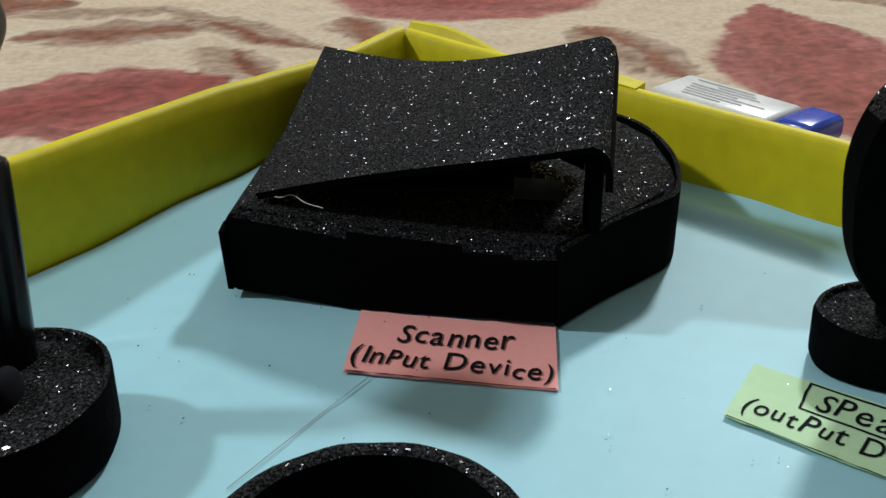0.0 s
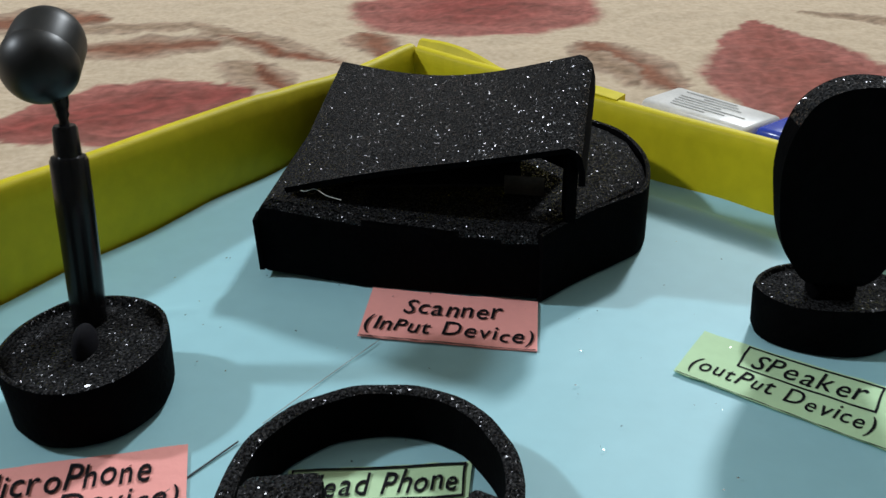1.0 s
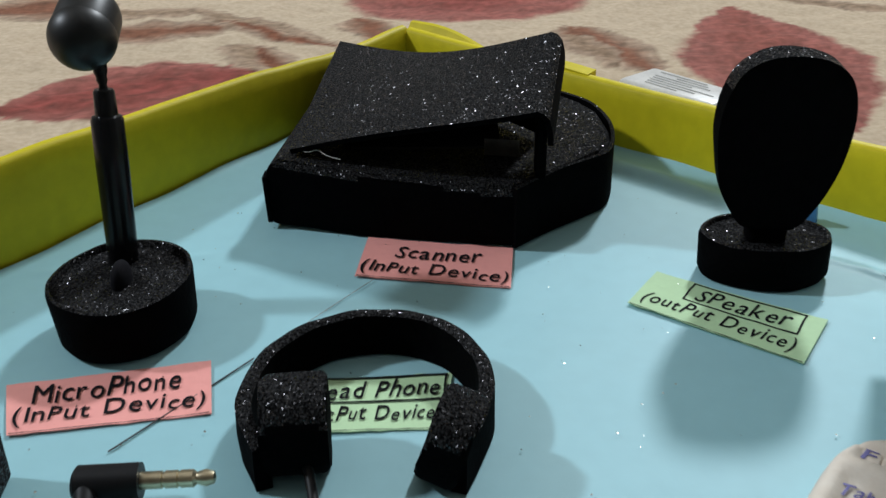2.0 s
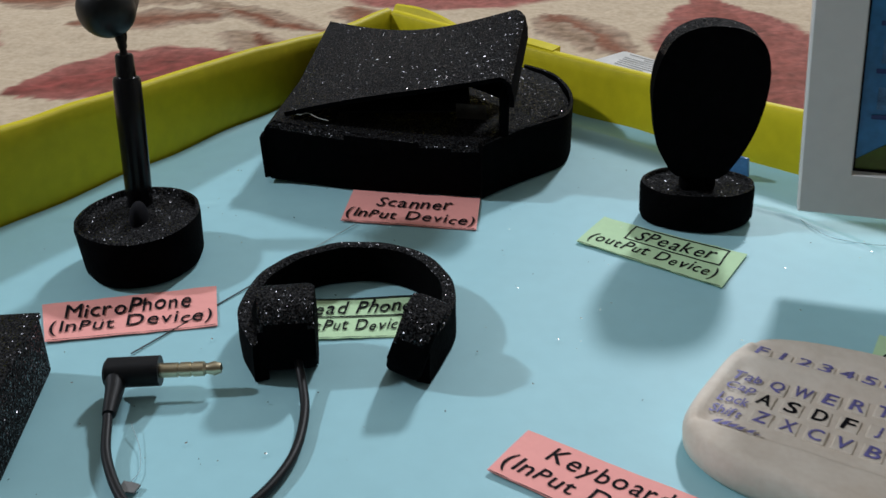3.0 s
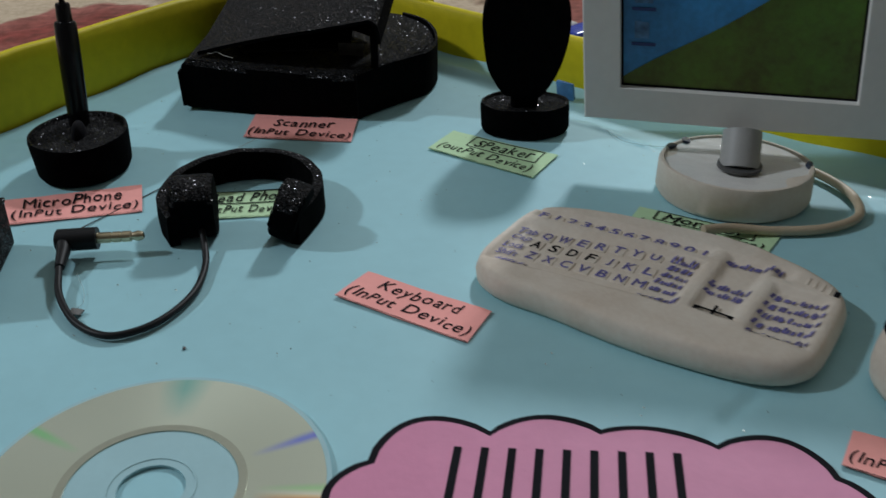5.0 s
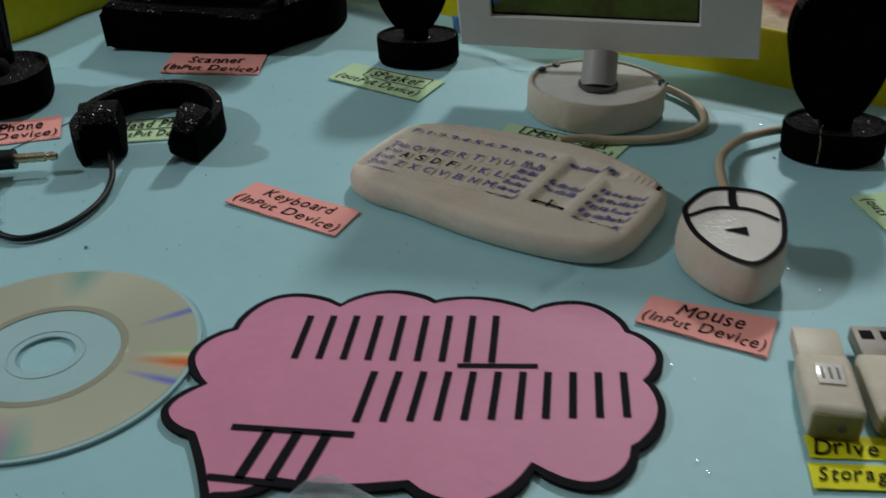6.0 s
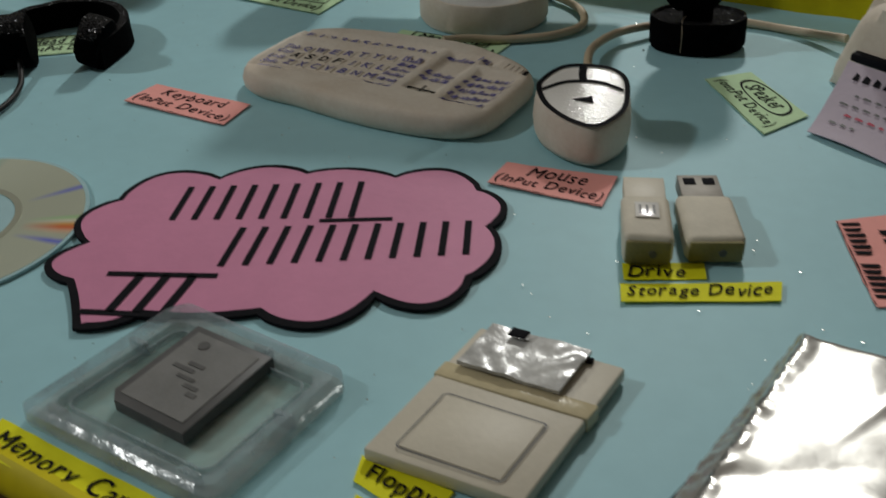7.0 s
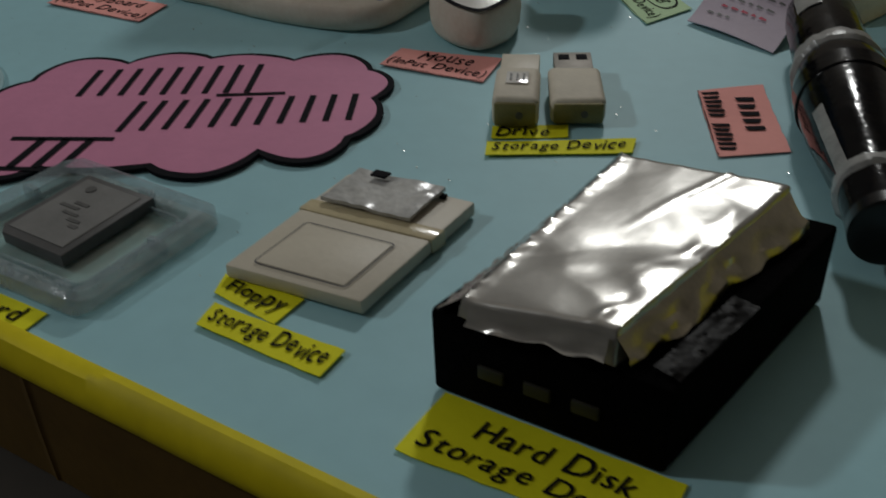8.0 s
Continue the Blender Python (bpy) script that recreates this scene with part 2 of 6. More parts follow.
def lathe(profile, n=40, bm=None):
    bm = bm or bmesh.new()
    rings = []
    for r, z in profile:
        if r < 1e-7:
            rings.append([bm.verts.new((0, 0, z))])
        else:
            rings.append([bm.verts.new((r * math.cos(2 * math.pi * i / n), r * math.sin(2 * math.pi * i / n), z)) for i in range(n)])
    for a, b in zip(rings, rings[1:]):
        for i in range(n):
            j = (i + 1) % n
            if len(a) == 1 and len(b) == 1:
                continue
            if len(a) == 1:
                bm.faces.new((a[0], b[i], b[j]))
            elif len(b) == 1:
                bm.faces.new((a[i], a[j], b[0]))
            else:
                bm.faces.new((a[i], a[j], b[j], b[i]))
    for ring in (rings[0], rings[-1]):
        if len(ring) > 1:
            bm.faces.new(ring)
    return bm


def smooth_path(points, steps=8):
    """Catmull-Rom through the points."""
    p = [Vector(q) for q in points]
    p = [2 * p[0] - p[1]] + p + [2 * p[-1] - p[-2]]
    out = []
    for i in range(1, len(p) - 2):
        for k in range(steps):
            t = k / steps
            a, b, c, d = p[i - 1:i + 3]
            out.append(0.5 * (2 * b + (c - a) * t + (2 * a - 5 * b + 4 * c - d) * t * t + (3 * b - a - 3 * c + d) * t ** 3))
    out.append(p[-2])
    return out


def sweep(path, section, bm=None, up=(0, 0, 1)):
    """A closed section, in (side, up) metres, carried along a path."""
    bm = bm or bmesh.new()
    rings = []
    for i, q in enumerate(path):
        way = (path[min(i + 1, len(path) - 1)] - path[max(i - 1, 0)]).normalized()
        side = way.cross(Vector(up))
        side = side.normalized() if side.length > 1e-4 else Vector((1, 0, 0))
        top = side.cross(way).normalized()
        sec = section(i / (len(path) - 1)) if callable(section) else section
        rings.append([bm.verts.new(q + side * s + top * u) for s, u in sec])
    n = len(rings[0])
    for a, b in zip(rings, rings[1:]):
        for i in range(n):
            bm.faces.new((a[i], a[(i + 1) % n], b[(i + 1) % n], b[i]))
    bm.faces.new(rings[0][::-1])
    bm.faces.new(rings[-1])
    return bm


def disc(r, n=12):
    return [(r * math.cos(2 * math.pi * i / n), r * math.sin(2 * math.pi * i / n)) for i in range(n)]


def wobble(bm, amount, scale, seed=0.0, keep_floor=True):
    """Hand-cut unevenness."""
    for v in bm.verts:
        q = Vector(v.co) * scale + Vector((seed, seed * 1.7, seed * 0.3))
        d = noise.noise_vector(q) * amount
        if keep_floor and v.co.z < 0.0005:
            d.z = 0
        v.co += d
    return bm


GLYPHS = {}


def glyph(letter):
    """Corners and faces of one letter of the built-in font, kept for reuse."""
    if letter not in GLYPHS:
        cu = bpy.data.curves.new("lettering", "FONT")
        cu.body, cu.resolution_u = letter, 3
        ob = new("lettering", cu)
        me = bpy.data.meshes.new_from_object(ob.evaluated_get(bpy.context.evaluated_depsgraph_get()))
        bpy.data.objects.remove(ob)
        bpy.data.curves.remove(cu)
        GLYPHS[letter] = ([(v.co.x, v.co.y) for v in me.vertices], [tuple(p.vertices) for p in me.polygons])
        bpy.data.meshes.remove(me)
    return GLYPHS[letter]


def text_bm(words, place, weight=0.006, slant=0.18, seed=1, jitter=1.0):
    """Hand-set lettering; place(u, v) gives the spot of each corner, u and v from 0 to 1 over the words' box."""
    rng = random.Random(seed * 31 + len(words))
    spots, faces, pen = [], [], 0.0
    for letter in words:
        if letter == " ":
            pen += 0.36
            continue
        corners, polys = glyph(letter)
        lo, hi = min(x for x, _ in corners), max(x for x, _ in corners)
        a, grow, drop = jitter * rng.uniform(-0.10, 0.10), 1 + jitter * rng.uniform(-0.10, 0.10), jitter * rng.uniform(-0.05, 0.05)
        ca, sa = math.cos(a), math.sin(a)
        for copy, (dx, dy) in enumerate(((0, 0), (weight, 0), (-weight, 0), (0, weight * 0.8), (0, -weight * 0.8))):
            first = len(spots)
            for x, y in corners:
                x, y = (x - lo) * grow + dx, y * grow + dy
                x, y = x * ca - y * sa, x * sa + y * ca + drop
                spots.append((pen + x + slant * y, y, copy))
            faces += [tuple(first + k for k in p) for p in polys]
        pen += (hi - lo) * grow + 0.13
    x0, x1 = min(s[0] for s in spots), max(s[0] for s in spots)
    y0, y1 = min(s[1] for s in spots), max(s[1] for s in spots)
    bm = bmesh.new()
    verts = [bm.verts.new(place((x - x0) / (x1 - x0), (y - y0) / (y1 - y0)) + Vector((0, 0, 0.00002 * copy))) for x, y, copy in spots]
    for f in faces:
        bm.faces.new([verts[k] for k in f])
    return bm



# ---------------------------------------------------------------- room and carpet
FLOOR_Z = -0.040


def room():
    lo, hi, near, top = -2.6, 2.6, -4.6, 2.6
    mid, deep = (near + hi) / 2, hi - near
    for name, w, d, x, y in (("wall_north", 5.4, 0.1, 0, hi + 0.05), ("wall_south", 5.4, 0.1, 0, near - 0.05), ("wall_east", 0.1, deep, hi + 0.05, mid), ("wall_west", 0.1, deep, lo - 0.05, mid)):
        single(name, block(w, d, top - FLOOR_Z, 0), PLASTER, pose(x, y, (top + FLOOR_Z) / 2), "plain white plastered room wall", "wall", kind="structure")
    single("ceiling", block(5.4, deep + 0.2, 0.1, 0), WHITEWASH, pose(0, mid, top + 0.05), "plain white plastered ceiling", "ceiling", kind="structure")
    single("floor", block(5.2, deep, 0.06, 0), DARK_FLOOR, pose(0, mid, FLOOR_Z - 0.042), "plain dark brown floor under the carpet", "floor", kind="structure")


CREAM, MAROON, BROWN = (0.62, 0.51, 0.37), (0.25, 0.048, 0.044), (0.23, 0.09, 0.052)
TAN, ROSE = (0.34, 0.245, 0.165), (0.30, 0.085, 0.07)
# x, y, half length, half width, turn, dye; the rounded petals first
PETALS = ((0.0140, 0.6930, 0.0940, 0.0830, 0, MAROON), (-0.3300, 0.5300, 0.0400, 0.0350, -50, MAROON), (0.3700, 0.3550, 0.0600, 0.0480, 60, MAROON), (0.4300, 0.5800, 0.1000, 0.0550, 30, MAROON), (0.5200, 0.2200, 0.0900, 0.0700, 60, MAROON), (-0.3600, 0.4000, 0.0800, 0.0350, 70, MAROON))
LEAVES = ((-0.1800, 0.4600, 0.0780, 0.0560, 30, MAROON), (0.2040, 0.5100, 0.1400, 0.0580, 87, ROSE), (-0.2050, 0.5870, 0.0600, 0.0330, 10, BROWN), (-0.2320, 0.6420, 0.0700, 0.0190, 1, TAN), (-0.1300, 0.5960, 0.0820, 0.0180, -38, TAN), (-0.1150, 0.5800, 0.0600, 0.0100, -36, BROWN),
          (-0.3050, 0.6650, 0.0560, 0.0440, 10, BROWN), (-0.1180, 0.5240, 0.0440, 0.0230, -53, TAN), (-0.1060, 0.5180, 0.0380, 0.0130, -56, BROWN), (-0.0520, 0.5960, 0.0420, 0.0190, -74, BROWN), (0.1060, 0.5390, 0.0680, 0.0300, -71, BROWN), (0.0950, 0.5350, 0.0450, 0.0140, -76, TAN),
          (0.3000, 0.6500, 0.0600, 0.0130, -28, TAN))

rng_far = random.Random(4)
FAR_PETALS = tuple((x + rng_far.uniform(-0.13, 0.13), y + rng_far.uniform(-0.13, 0.13), rng_far.uniform(0.06, 0.12), rng_far.uniform(0.04, 0.08), rng_far.uniform(0, 180), MAROON) for x in np.arange(-2.3, 2.4, 0.36) for y in np.arange(-2.3, 2.4, 0.36) if abs(x) > 0.75 or not 0.0 < y < 0.95)


def carpet():
    """One sheet of plush: petals and leaf strokes are dyed into the pile; the outer part is coarse."""
    def axis(lo, hi, step, ends):
        inner = list(np.arange(lo, hi + 1e-6, step))
        return [ends[0], *inner, ends[1]]
    xs, ys = axis(-0.7, 0.7, 0.0035, (-2.59, 2.59)), axis(0.10, 1.00, 0.0035, (-0.06, 2.59))
    xs[1:1] = list(np.arange(-2.5, -0.72, 0.05))
    for lst in (xs, ys):
        lst[-1:-1] = list(np.arange(lst[-2] + 0.05, 2.5, 0.05))
    nx, ny = len(xs), len(ys)
    verts, cols = [], []
    for y in ys:
        for x in xs:
            soft = 0.0022 * noise.noise((x * 55, y * 55, 0)) + 0.0035 * noise.noise((x * 9, y * 9, 3))
            verts.append((x, y, FLOOR_Z + soft - 0.003))
            wx, wy = x + 0.007 * noise.noise((x * 34, y * 34, 7)) + 0.004 * noise.noise((x * 160, y * 160, 3)), y + 0.007 * noise.noise((x * 34, y * 34, 11)) + 0.003 * noise.noise((x * 160, y * 160, 5))
            c = Vector(CREAM)
            for k, (cx, cy, rx, ry, turn, tint) in enumerate(LEAVES + PETALS + FAR_PETALS):
                pointed = k < len(LEAVES)
                if abs(wx - cx) > 0.2 or abs(wy - cy) > 0.2:
                    continue
                a = radians(turn)
                dx, dy = wx - cx, wy - cy
                u, v = (dx * math.cos(a) + dy * math.sin(a)) / rx, (-dx * math.sin(a) + dy * math.cos(a)) / ry
                r = math.hypot(u, v)
                if pointed:
                    r = abs(v) / (1.001 - abs(u) ** 1.8) if abs(u) < 1 else 9
                full = min(max((1.05 - r) / 0.12, 0), 1)
                if full > 0:
                    streak = 0.95 + 0.30 * noise.noise((u * 2.5, v * 9, cx * 40)) + 0.55 * noise.noise((x * 150, y * 210, cx * 9))
                    core = min(max((0.85 - r) / 0.6, 0), 1)
                    edge = Vector((0.34, 0.115, 0.10) if tint in (MAROON, ROSE) else (0.44, 0.33, 0.24))
                    c = c.lerp(edge.lerp(Vector(tint), core) * streak, full * 0.92)
            cols.append((*c, 1))
    faces = [(j * nx + i, j * nx + i + 1, (j + 1) * nx + i + 1, (j + 1) * nx + i) for j in range(ny - 1) for i in range(nx - 1)]
    me = bpy.data.meshes.new("carpet")
    me.from_pydata(verts, [], faces)
    attr = me.color_attributes.new("pattern", "FLOAT_COLOR", "POINT")
    attr.data.foreach_set("color", np.array(cols, dtype=np.float32).ravel())
    me.materials.append(CARPET)
    me.shade_smooth()
    tagged(new("ground", me), "cream plush carpet with maroon petals and brown leaves", "carpet", kind="structure")


room()
carpet()

# ---------------------------------------------------------------- tray
LEFT_WAY, RIGHT_WAY = Vector((0.534, 0.845, 0)), Vector((0.789, -0.614, 0))
BACK_ORIGIN, OUT_WAY = Vector((-0.0240, 0.3245, 0)), Vector((0.614, 0.789, 0))
CORNER = Vector((-0.0143, 0.3398, 0))
FRONT_LEFT = Vector((-0.2003, 0.0455, 0))
FRONT_RIGHT = FRONT_LEFT + Vector((0.793, -0.609, 0)) * 0.56
BOW = ((-0.0018, 0.0180), (0.05, 0.0105), (0.10, 0.0045), (0.15, -0.0005), (0.20, -0.0045), (0.26, -0.0060), (0.35, -0.0045), (0.56, -0.0035))


def bow(s):
    """How far the bent back wall stands out from its straight chord."""
    return float(np.interp(s, [b[0] for b in BOW], [b[1] for b in BOW]))


def back_at(s, away=0.0, z=0.0):
    q = BACK_ORIGIN + RIGHT_WAY * s + OUT_WAY * (bow(s) * 0.5 + 0.25 * bow(s - 0.02) + 0.25 * bow(s + 0.02) if s > 0.02 else bow(s)) + OUT_WAY * away
    q.z = z
    return q


BACK_RIGHT = back_at(0.56)


CREASES = ((0.1176, -0.0197, 0.1333, -0.0059, -0.0007), (0.0900, -0.0440, 0.1176, -0.0197, -0.0005), (0.120, 0.168, 0.142, 0.139, 0.0007), (0.105, 0.178, 0.128, 0.160, 0.0006),
           (0.205, 0.098, 0.226, 0.083, 0.0006), (0.190, 0.055, 0.205, 0.020, -0.0005), (-0.115, 0.165, -0.060, 0.178, 0.0005))


def crease(x, y):
    z = 0.0
    for x0, y0, x1, y1, depth in CREASES:
        if min(x0, x1) - 0.01 < x < max(x0, x1) + 0.01 and min(y0, y1) - 0.01 < y < max(y0, y1) + 0.01:
            dx, dy = x1 - x0, y1 - y0
            s = ((x - x0) * dx + (y - y0) * dy) / (dx * dx + dy * dy)
            off = abs((x - x0) * dy - (y - y0) * dx) / math.hypot(dx, dy)
            fade = max(min(s * 6, (1 - s) * 6, 1), 0)
            z += depth * math.exp(-(off / 0.0019) ** 2) * fade
    return z


def sheet_bump(x, y):
    """The lie of the glued paper: low waves, a lifted fold beside the back wall and a curl up the walls."""
    z = min(0.0003 * noise.noise((x * 14, y * 14, 2)) + 0.0002 * noise.noise((x * 38, y * 38, 5)), 0.0) - 0.0001
    d = Vector((x, y, 0)) - BACK_ORIGIN
    along = 0.789 * d.x - 0.614 * d.y
    back = (back_at(along) - BACK_ORIGIN).dot(OUT_WAY) - 0.614 * d.x - 0.789 * d.y
    left = 0.845 * d.x - 0.534 * d.y
    z += 0.0030 * math.exp(-((back - 0.015 - 0.05 * (along - 0.12)) / 0.0055) ** 2) * math.exp(-((along - 0.14) / 0.045) ** 2)
    z += 0.0022 * math.exp(-max(back, 0) / 0.003) * (1 + 0.6 * noise.noise((along * 40, 0, 3)))
    z += min(crease(x, y), 0.0009)
    z += 0.0022 * math.exp(-max(left, 0) / 0.003) * (1 + 0.6 * noise.noise((back * 40, 0, 6)))
    return z


def tray():
    t = thing("display_tray", pose(0, 0, 0), "shallow cardboard tray with yellow walls and pale blue paper floor", "tray")
    # core box, covered in yellow
    core = [FRONT_LEFT, FRONT_RIGHT] + [back_at(0.56 - 0.5618 * i / 20) for i in range(20)] + [CORNER]
    part("box", prism([(v.x, v.y) for v in core], FLOOR_Z + 0.001, -0.0012, 0.0015), YELLOW, t, "yellow covered cardboard box body")
    # paper floor: a fine sheet between the four corners, a few millimetres short of the front rim
    n = 380
    bm = bmesh.new()
    grid = []
    far = [back_at(-0.0018 + (0.003 + 0.994 * i / n) * 0.5618) for i in range(n + 1)]
    for j in range(n + 1):
        row = []
        for i in range(n + 1):
            u, v = i / n, j / n
            u2, v2 = 0.003 + u * 0.994, 0.0012 + v * 0.9968
            q = FRONT_LEFT.lerp(FRONT_RIGHT, u2).lerp(far[i], v2)
            row.append(bm.verts.new((q.x, q.y, sheet_bump(q.x, q.y))))
        grid.append(row)
    for j in range(n):
        for i in range(n):
            bm.faces.new((grid[j][i], grid[j][i + 1], grid[j + 1][i + 1], grid[j + 1][i]))
    part("paper_floor", bm, BLUE, t, "pale blue paper glued flat with faint creases", smooth=3.2)

    def wall(name, path, inward, height, seed):
        """Foam folded over the wall: rounded on top, a little wavy."""

        def section(s):
            w = 0.0008 * noise.noise((s * 9, seed, 0)) + 0.0010 * noise.noise((s * 3.2, seed, 4))
            hh = height(s) + 0.0011 * noise.noise((s * 5, seed, 9)) + 0.0006 * noise.noise((s * 17, seed, 2))
            k = inward
            pts = [(0.0005 * k, -0.0004), (k * (0.0012 + w), hh * 0.35), (k * (0.0002 + w), hh * 0.75), (k * (-0.0002), hh - 0.0015), (k * -0.0012, hh - 0.0004),
                   (k * -0.0030, hh), (k * -0.0047, hh - 0.0006), (k * -0.0056, hh - 0.002), (k * -0.006, FLOOR_Z + 0.002)]
            return pts
        part(name, sweep(path, section), YELLOW, t, smooth=1.0)

    def line(a, b):
        return [a.lerp(b, i / 60) for i in range(61)]
    wall("left_wall", line(FRONT_LEFT, CORNER + LEFT_WAY * 0.002), 1, lambda s: 0.0312 - 0.0070 * min(max((s - 0.48) / 0.42, 0), 1), 1.0)
    wall("back_wall", [back_at(-0.0018 + 0.5618 * i / 80) for i in range(81)], 1, lambda s: 0.0236, 2.0)
    wall("right_wall", line(BACK_RIGHT, FRONT_RIGHT), 1, lambda s: 0.0250, 3.0)
    # loose fold of foam at the corner, standing up behind the back wall
    base = [back_at(s, 0.0050, z) for s, z in ((-0.0035, 0.0248), (0.012, 0.0256), (0.026, 0.0244), (0.042, 0.0208))]
    flap = sweep(smooth_path(base), [(-0.0040, -0.012), (0.0046, -0.012), (0.0044, -0.0050), (0.0012, -0.0026), (-0.0006, 0.0002), (-0.0022, 0.0006), (-0.0040, -0.001)])
    part("folded_flap", flap, YELLOW, t, "loose folded yellow foam flap")
    tab = sweep(smooth_path([back_at(0.070, 0.0040, 0.0236), back_at(0.082, 0.0040, 0.0242), back_at(0.096, 0.0040, 0.0238)]), [(-0.0030, -0.004), (0.0020, -0.004), (0.0022, 0.0), (-0.0028, 0.0008)])
    part("folded_tab", tab, YELLOW, t)
    # front rim roll
    edge = [FRONT_LEFT.lerp(FRONT_RIGHT, s / 560) + Vector((0, 0, 0.0003 * noise.noise((s * 0.04, 3, 1)))) for s in range(561)]

    def front(s):
        out, low = 0.0006 * noise.noise((s * 11, 5, 2)), 0.0012 * noise.noise((s * 8, 2, 6))
        return [(-0.0010, -0.0015), (-0.0008, 0.0006), (0.0012, 0.0010), (0.0030 + 0.0006 * noise.noise((s * 14, 0, 2)), 0.0002), (0.0046 + out, -0.0020), (0.0052 + out, -0.0042), (0.0050, -0.0064 + low * 0.5), (0.0040, -0.0080 + low * 0.5), (0.0, -0.0085)]
    part("front_rim", sweep(edge, front), YELLOW, t, "yellow foam folded over the front edge")

    def card(s):
        out = 0.0003 * noise.noise((s * 6, 1, 7)) + 0.0006 * sum(max(0, 1 - abs(s - c) / 0.0022) for c in (0.5905, 0.742))
        return [(0.0, -0.0060), (0.0034 + out, -0.0060), (0.0040 + out, -0.0240), (0.0042 + out, FLOOR_Z + 0.0012), (0.0, FLOOR_Z + 0.0012)]
    part("front_board", sweep(edge, card), CARDBOARD, t, "bare brown cardboard front with upright creases")
    return t


tray()

# ---------------------------------------------------------------- paper labels


def label_place(tl, tr, br, bl, lift=0.0006, curl=0.0):
    a, b, c, d = (Vector((*q, 0)) for q in (tl, tr, br, bl))

    def place(u, v, up=0.0):
        q = d.lerp(c, u).lerp(a.lerp(b, u), v)
        q.z = lift + curl * (abs(u - 0.5) * 2) ** 3 * (1 - v) + 0.00015 * math.sin(u * 5 + v * 3) + up
        return q
    return place


def paper_label(corners, mat, lines, text, group, frames=(), ovals=(), ink=None, curl=0.0003, lift=0.0003, category="label", name="paper_label"):
    """A cut slip of paper; lines: words and the box (u0, v0, u1, v1) they fill; frames: drawn boxes."""
    place = label_place(*corners, lift=lift, curl=curl)
    mid = place(0.5, 0.5)
    bm = bmesh.new()
    nu, nv = 14, 6
    rng = random.Random(len(text) + int(mid.x * 1e4))
    edge = {}
    for i in range(nu + 1):
        for j in range(nv + 1):
            u, v = i / nu, j / nv
            if j in (0, nv):
                v += rng.uniform(-0.012, 0.012)
            edge[i, j] = bm.verts.new(place(u, v) - mid)
    for i in range(nu):
        for j in range(nv):
            bm.faces.new((edge[i, j], edge[i + 1, j], edge[i + 1, j + 1], edge[i, j + 1]))
    bmesh.ops.recalc_face_normals(bm, faces=bm.faces)
    bmesh.ops.solidify(bm, geom=bm.faces[:], thickness=0.0002)
    ob = single(name, bm, mat, Matrix.Translation(mid), text, category, group, smooth=0.8)
    for k, (words, u0, v0, u1, v1) in enumerate(lines):
        part("lettering", text_bm(words, lambda u, v: place(u0 + u * (u1 - u0), v0 + v * (v1 - v0), 0.0003) - mid, seed=k + len(words)), ink or INK, ob, smooth=None)
    if mat in (SALMON, GREEN):
        lb = bmesh.new()
        for s in range(16):
            u0, u1 = s / 16 * 0.98 + 0.01, (s + 1) / 16 * 0.98 + 0.01
            w0, w1 = 0.014 + 0.014 * noise.noise((s * 0.7, mid.x * 90, 0)), 0.014 + 0.014 * noise.noise((s * 0.7 + 0.7, mid.x * 90, 0))
            lb.faces.new([lb.verts.new(place(u, v, 0.0003) - mid) for u, v in ((u0, 0.002), (u1, 0.002), (u1, w1), (u0, w0))])
        part("pen_line", lb, INK, ob, smooth=None)
    for u0, v0, u1, v1 in frames:
        fb = bmesh.new()
        wu, wv = 0.012, 0.03
        for a0, b0, a1, b1 in ((u0, v0, u1, v0 + wv), (u0, v1 - wv, u1, v1), (u0, v0, u0 + wu, v1), (u1 - wu, v0, u1, v1)):
            for s in range(6):
                p0, p1 = s / 6, (s + 1) / 6
                if a1 - a0 > b1 - b0:
                    q = ((a0 + (a1 - a0) * p0, b0), (a0 + (a1 - a0) * p1, b0), (a0 + (a1 - a0) * p1, b1), (a0 + (a1 - a0) * p0, b1))
                else:
                    q = ((a0, b0 + (b1 - b0) * p0), (a1, b0 + (b1 - b0) * p0), (a1, b0 + (b1 - b0) * p1), (a0, b0 + (b1 - b0) * p1))
                fb.faces.new([fb.verts.new(place(u + 0.006 * noise.noise((u * 7, v * 9, 1)), v + 0.02 * noise.noise((u * 7, v * 9, 4)), 0.0003) - mid) for u, v in q])
        part("drawn_frame", fb, INK, ob, smooth=None)
    for u0, v0, u1, v1 in ovals:
        fb, n = bmesh.new(), 40
        loops = [[fb.verts.new(place((u0 + u1) / 2 + a * (u1 - u0) / 2 * k, (v0 + v1) / 2 + b * (v1 - v0) / 2 * k, 0.0003) - mid) for a, b in ellipse(1, 1, n, power=2.6)] for k in (1.0, 0.90)]
        for i in range(n):
            fb.faces.new((loops[0][i], loops[0][(i + 1) % n], loops[1][(i + 1) % n], loops[1][i]))
        part("drawn_frame", fb, INK, ob, smooth=None)
    return ob


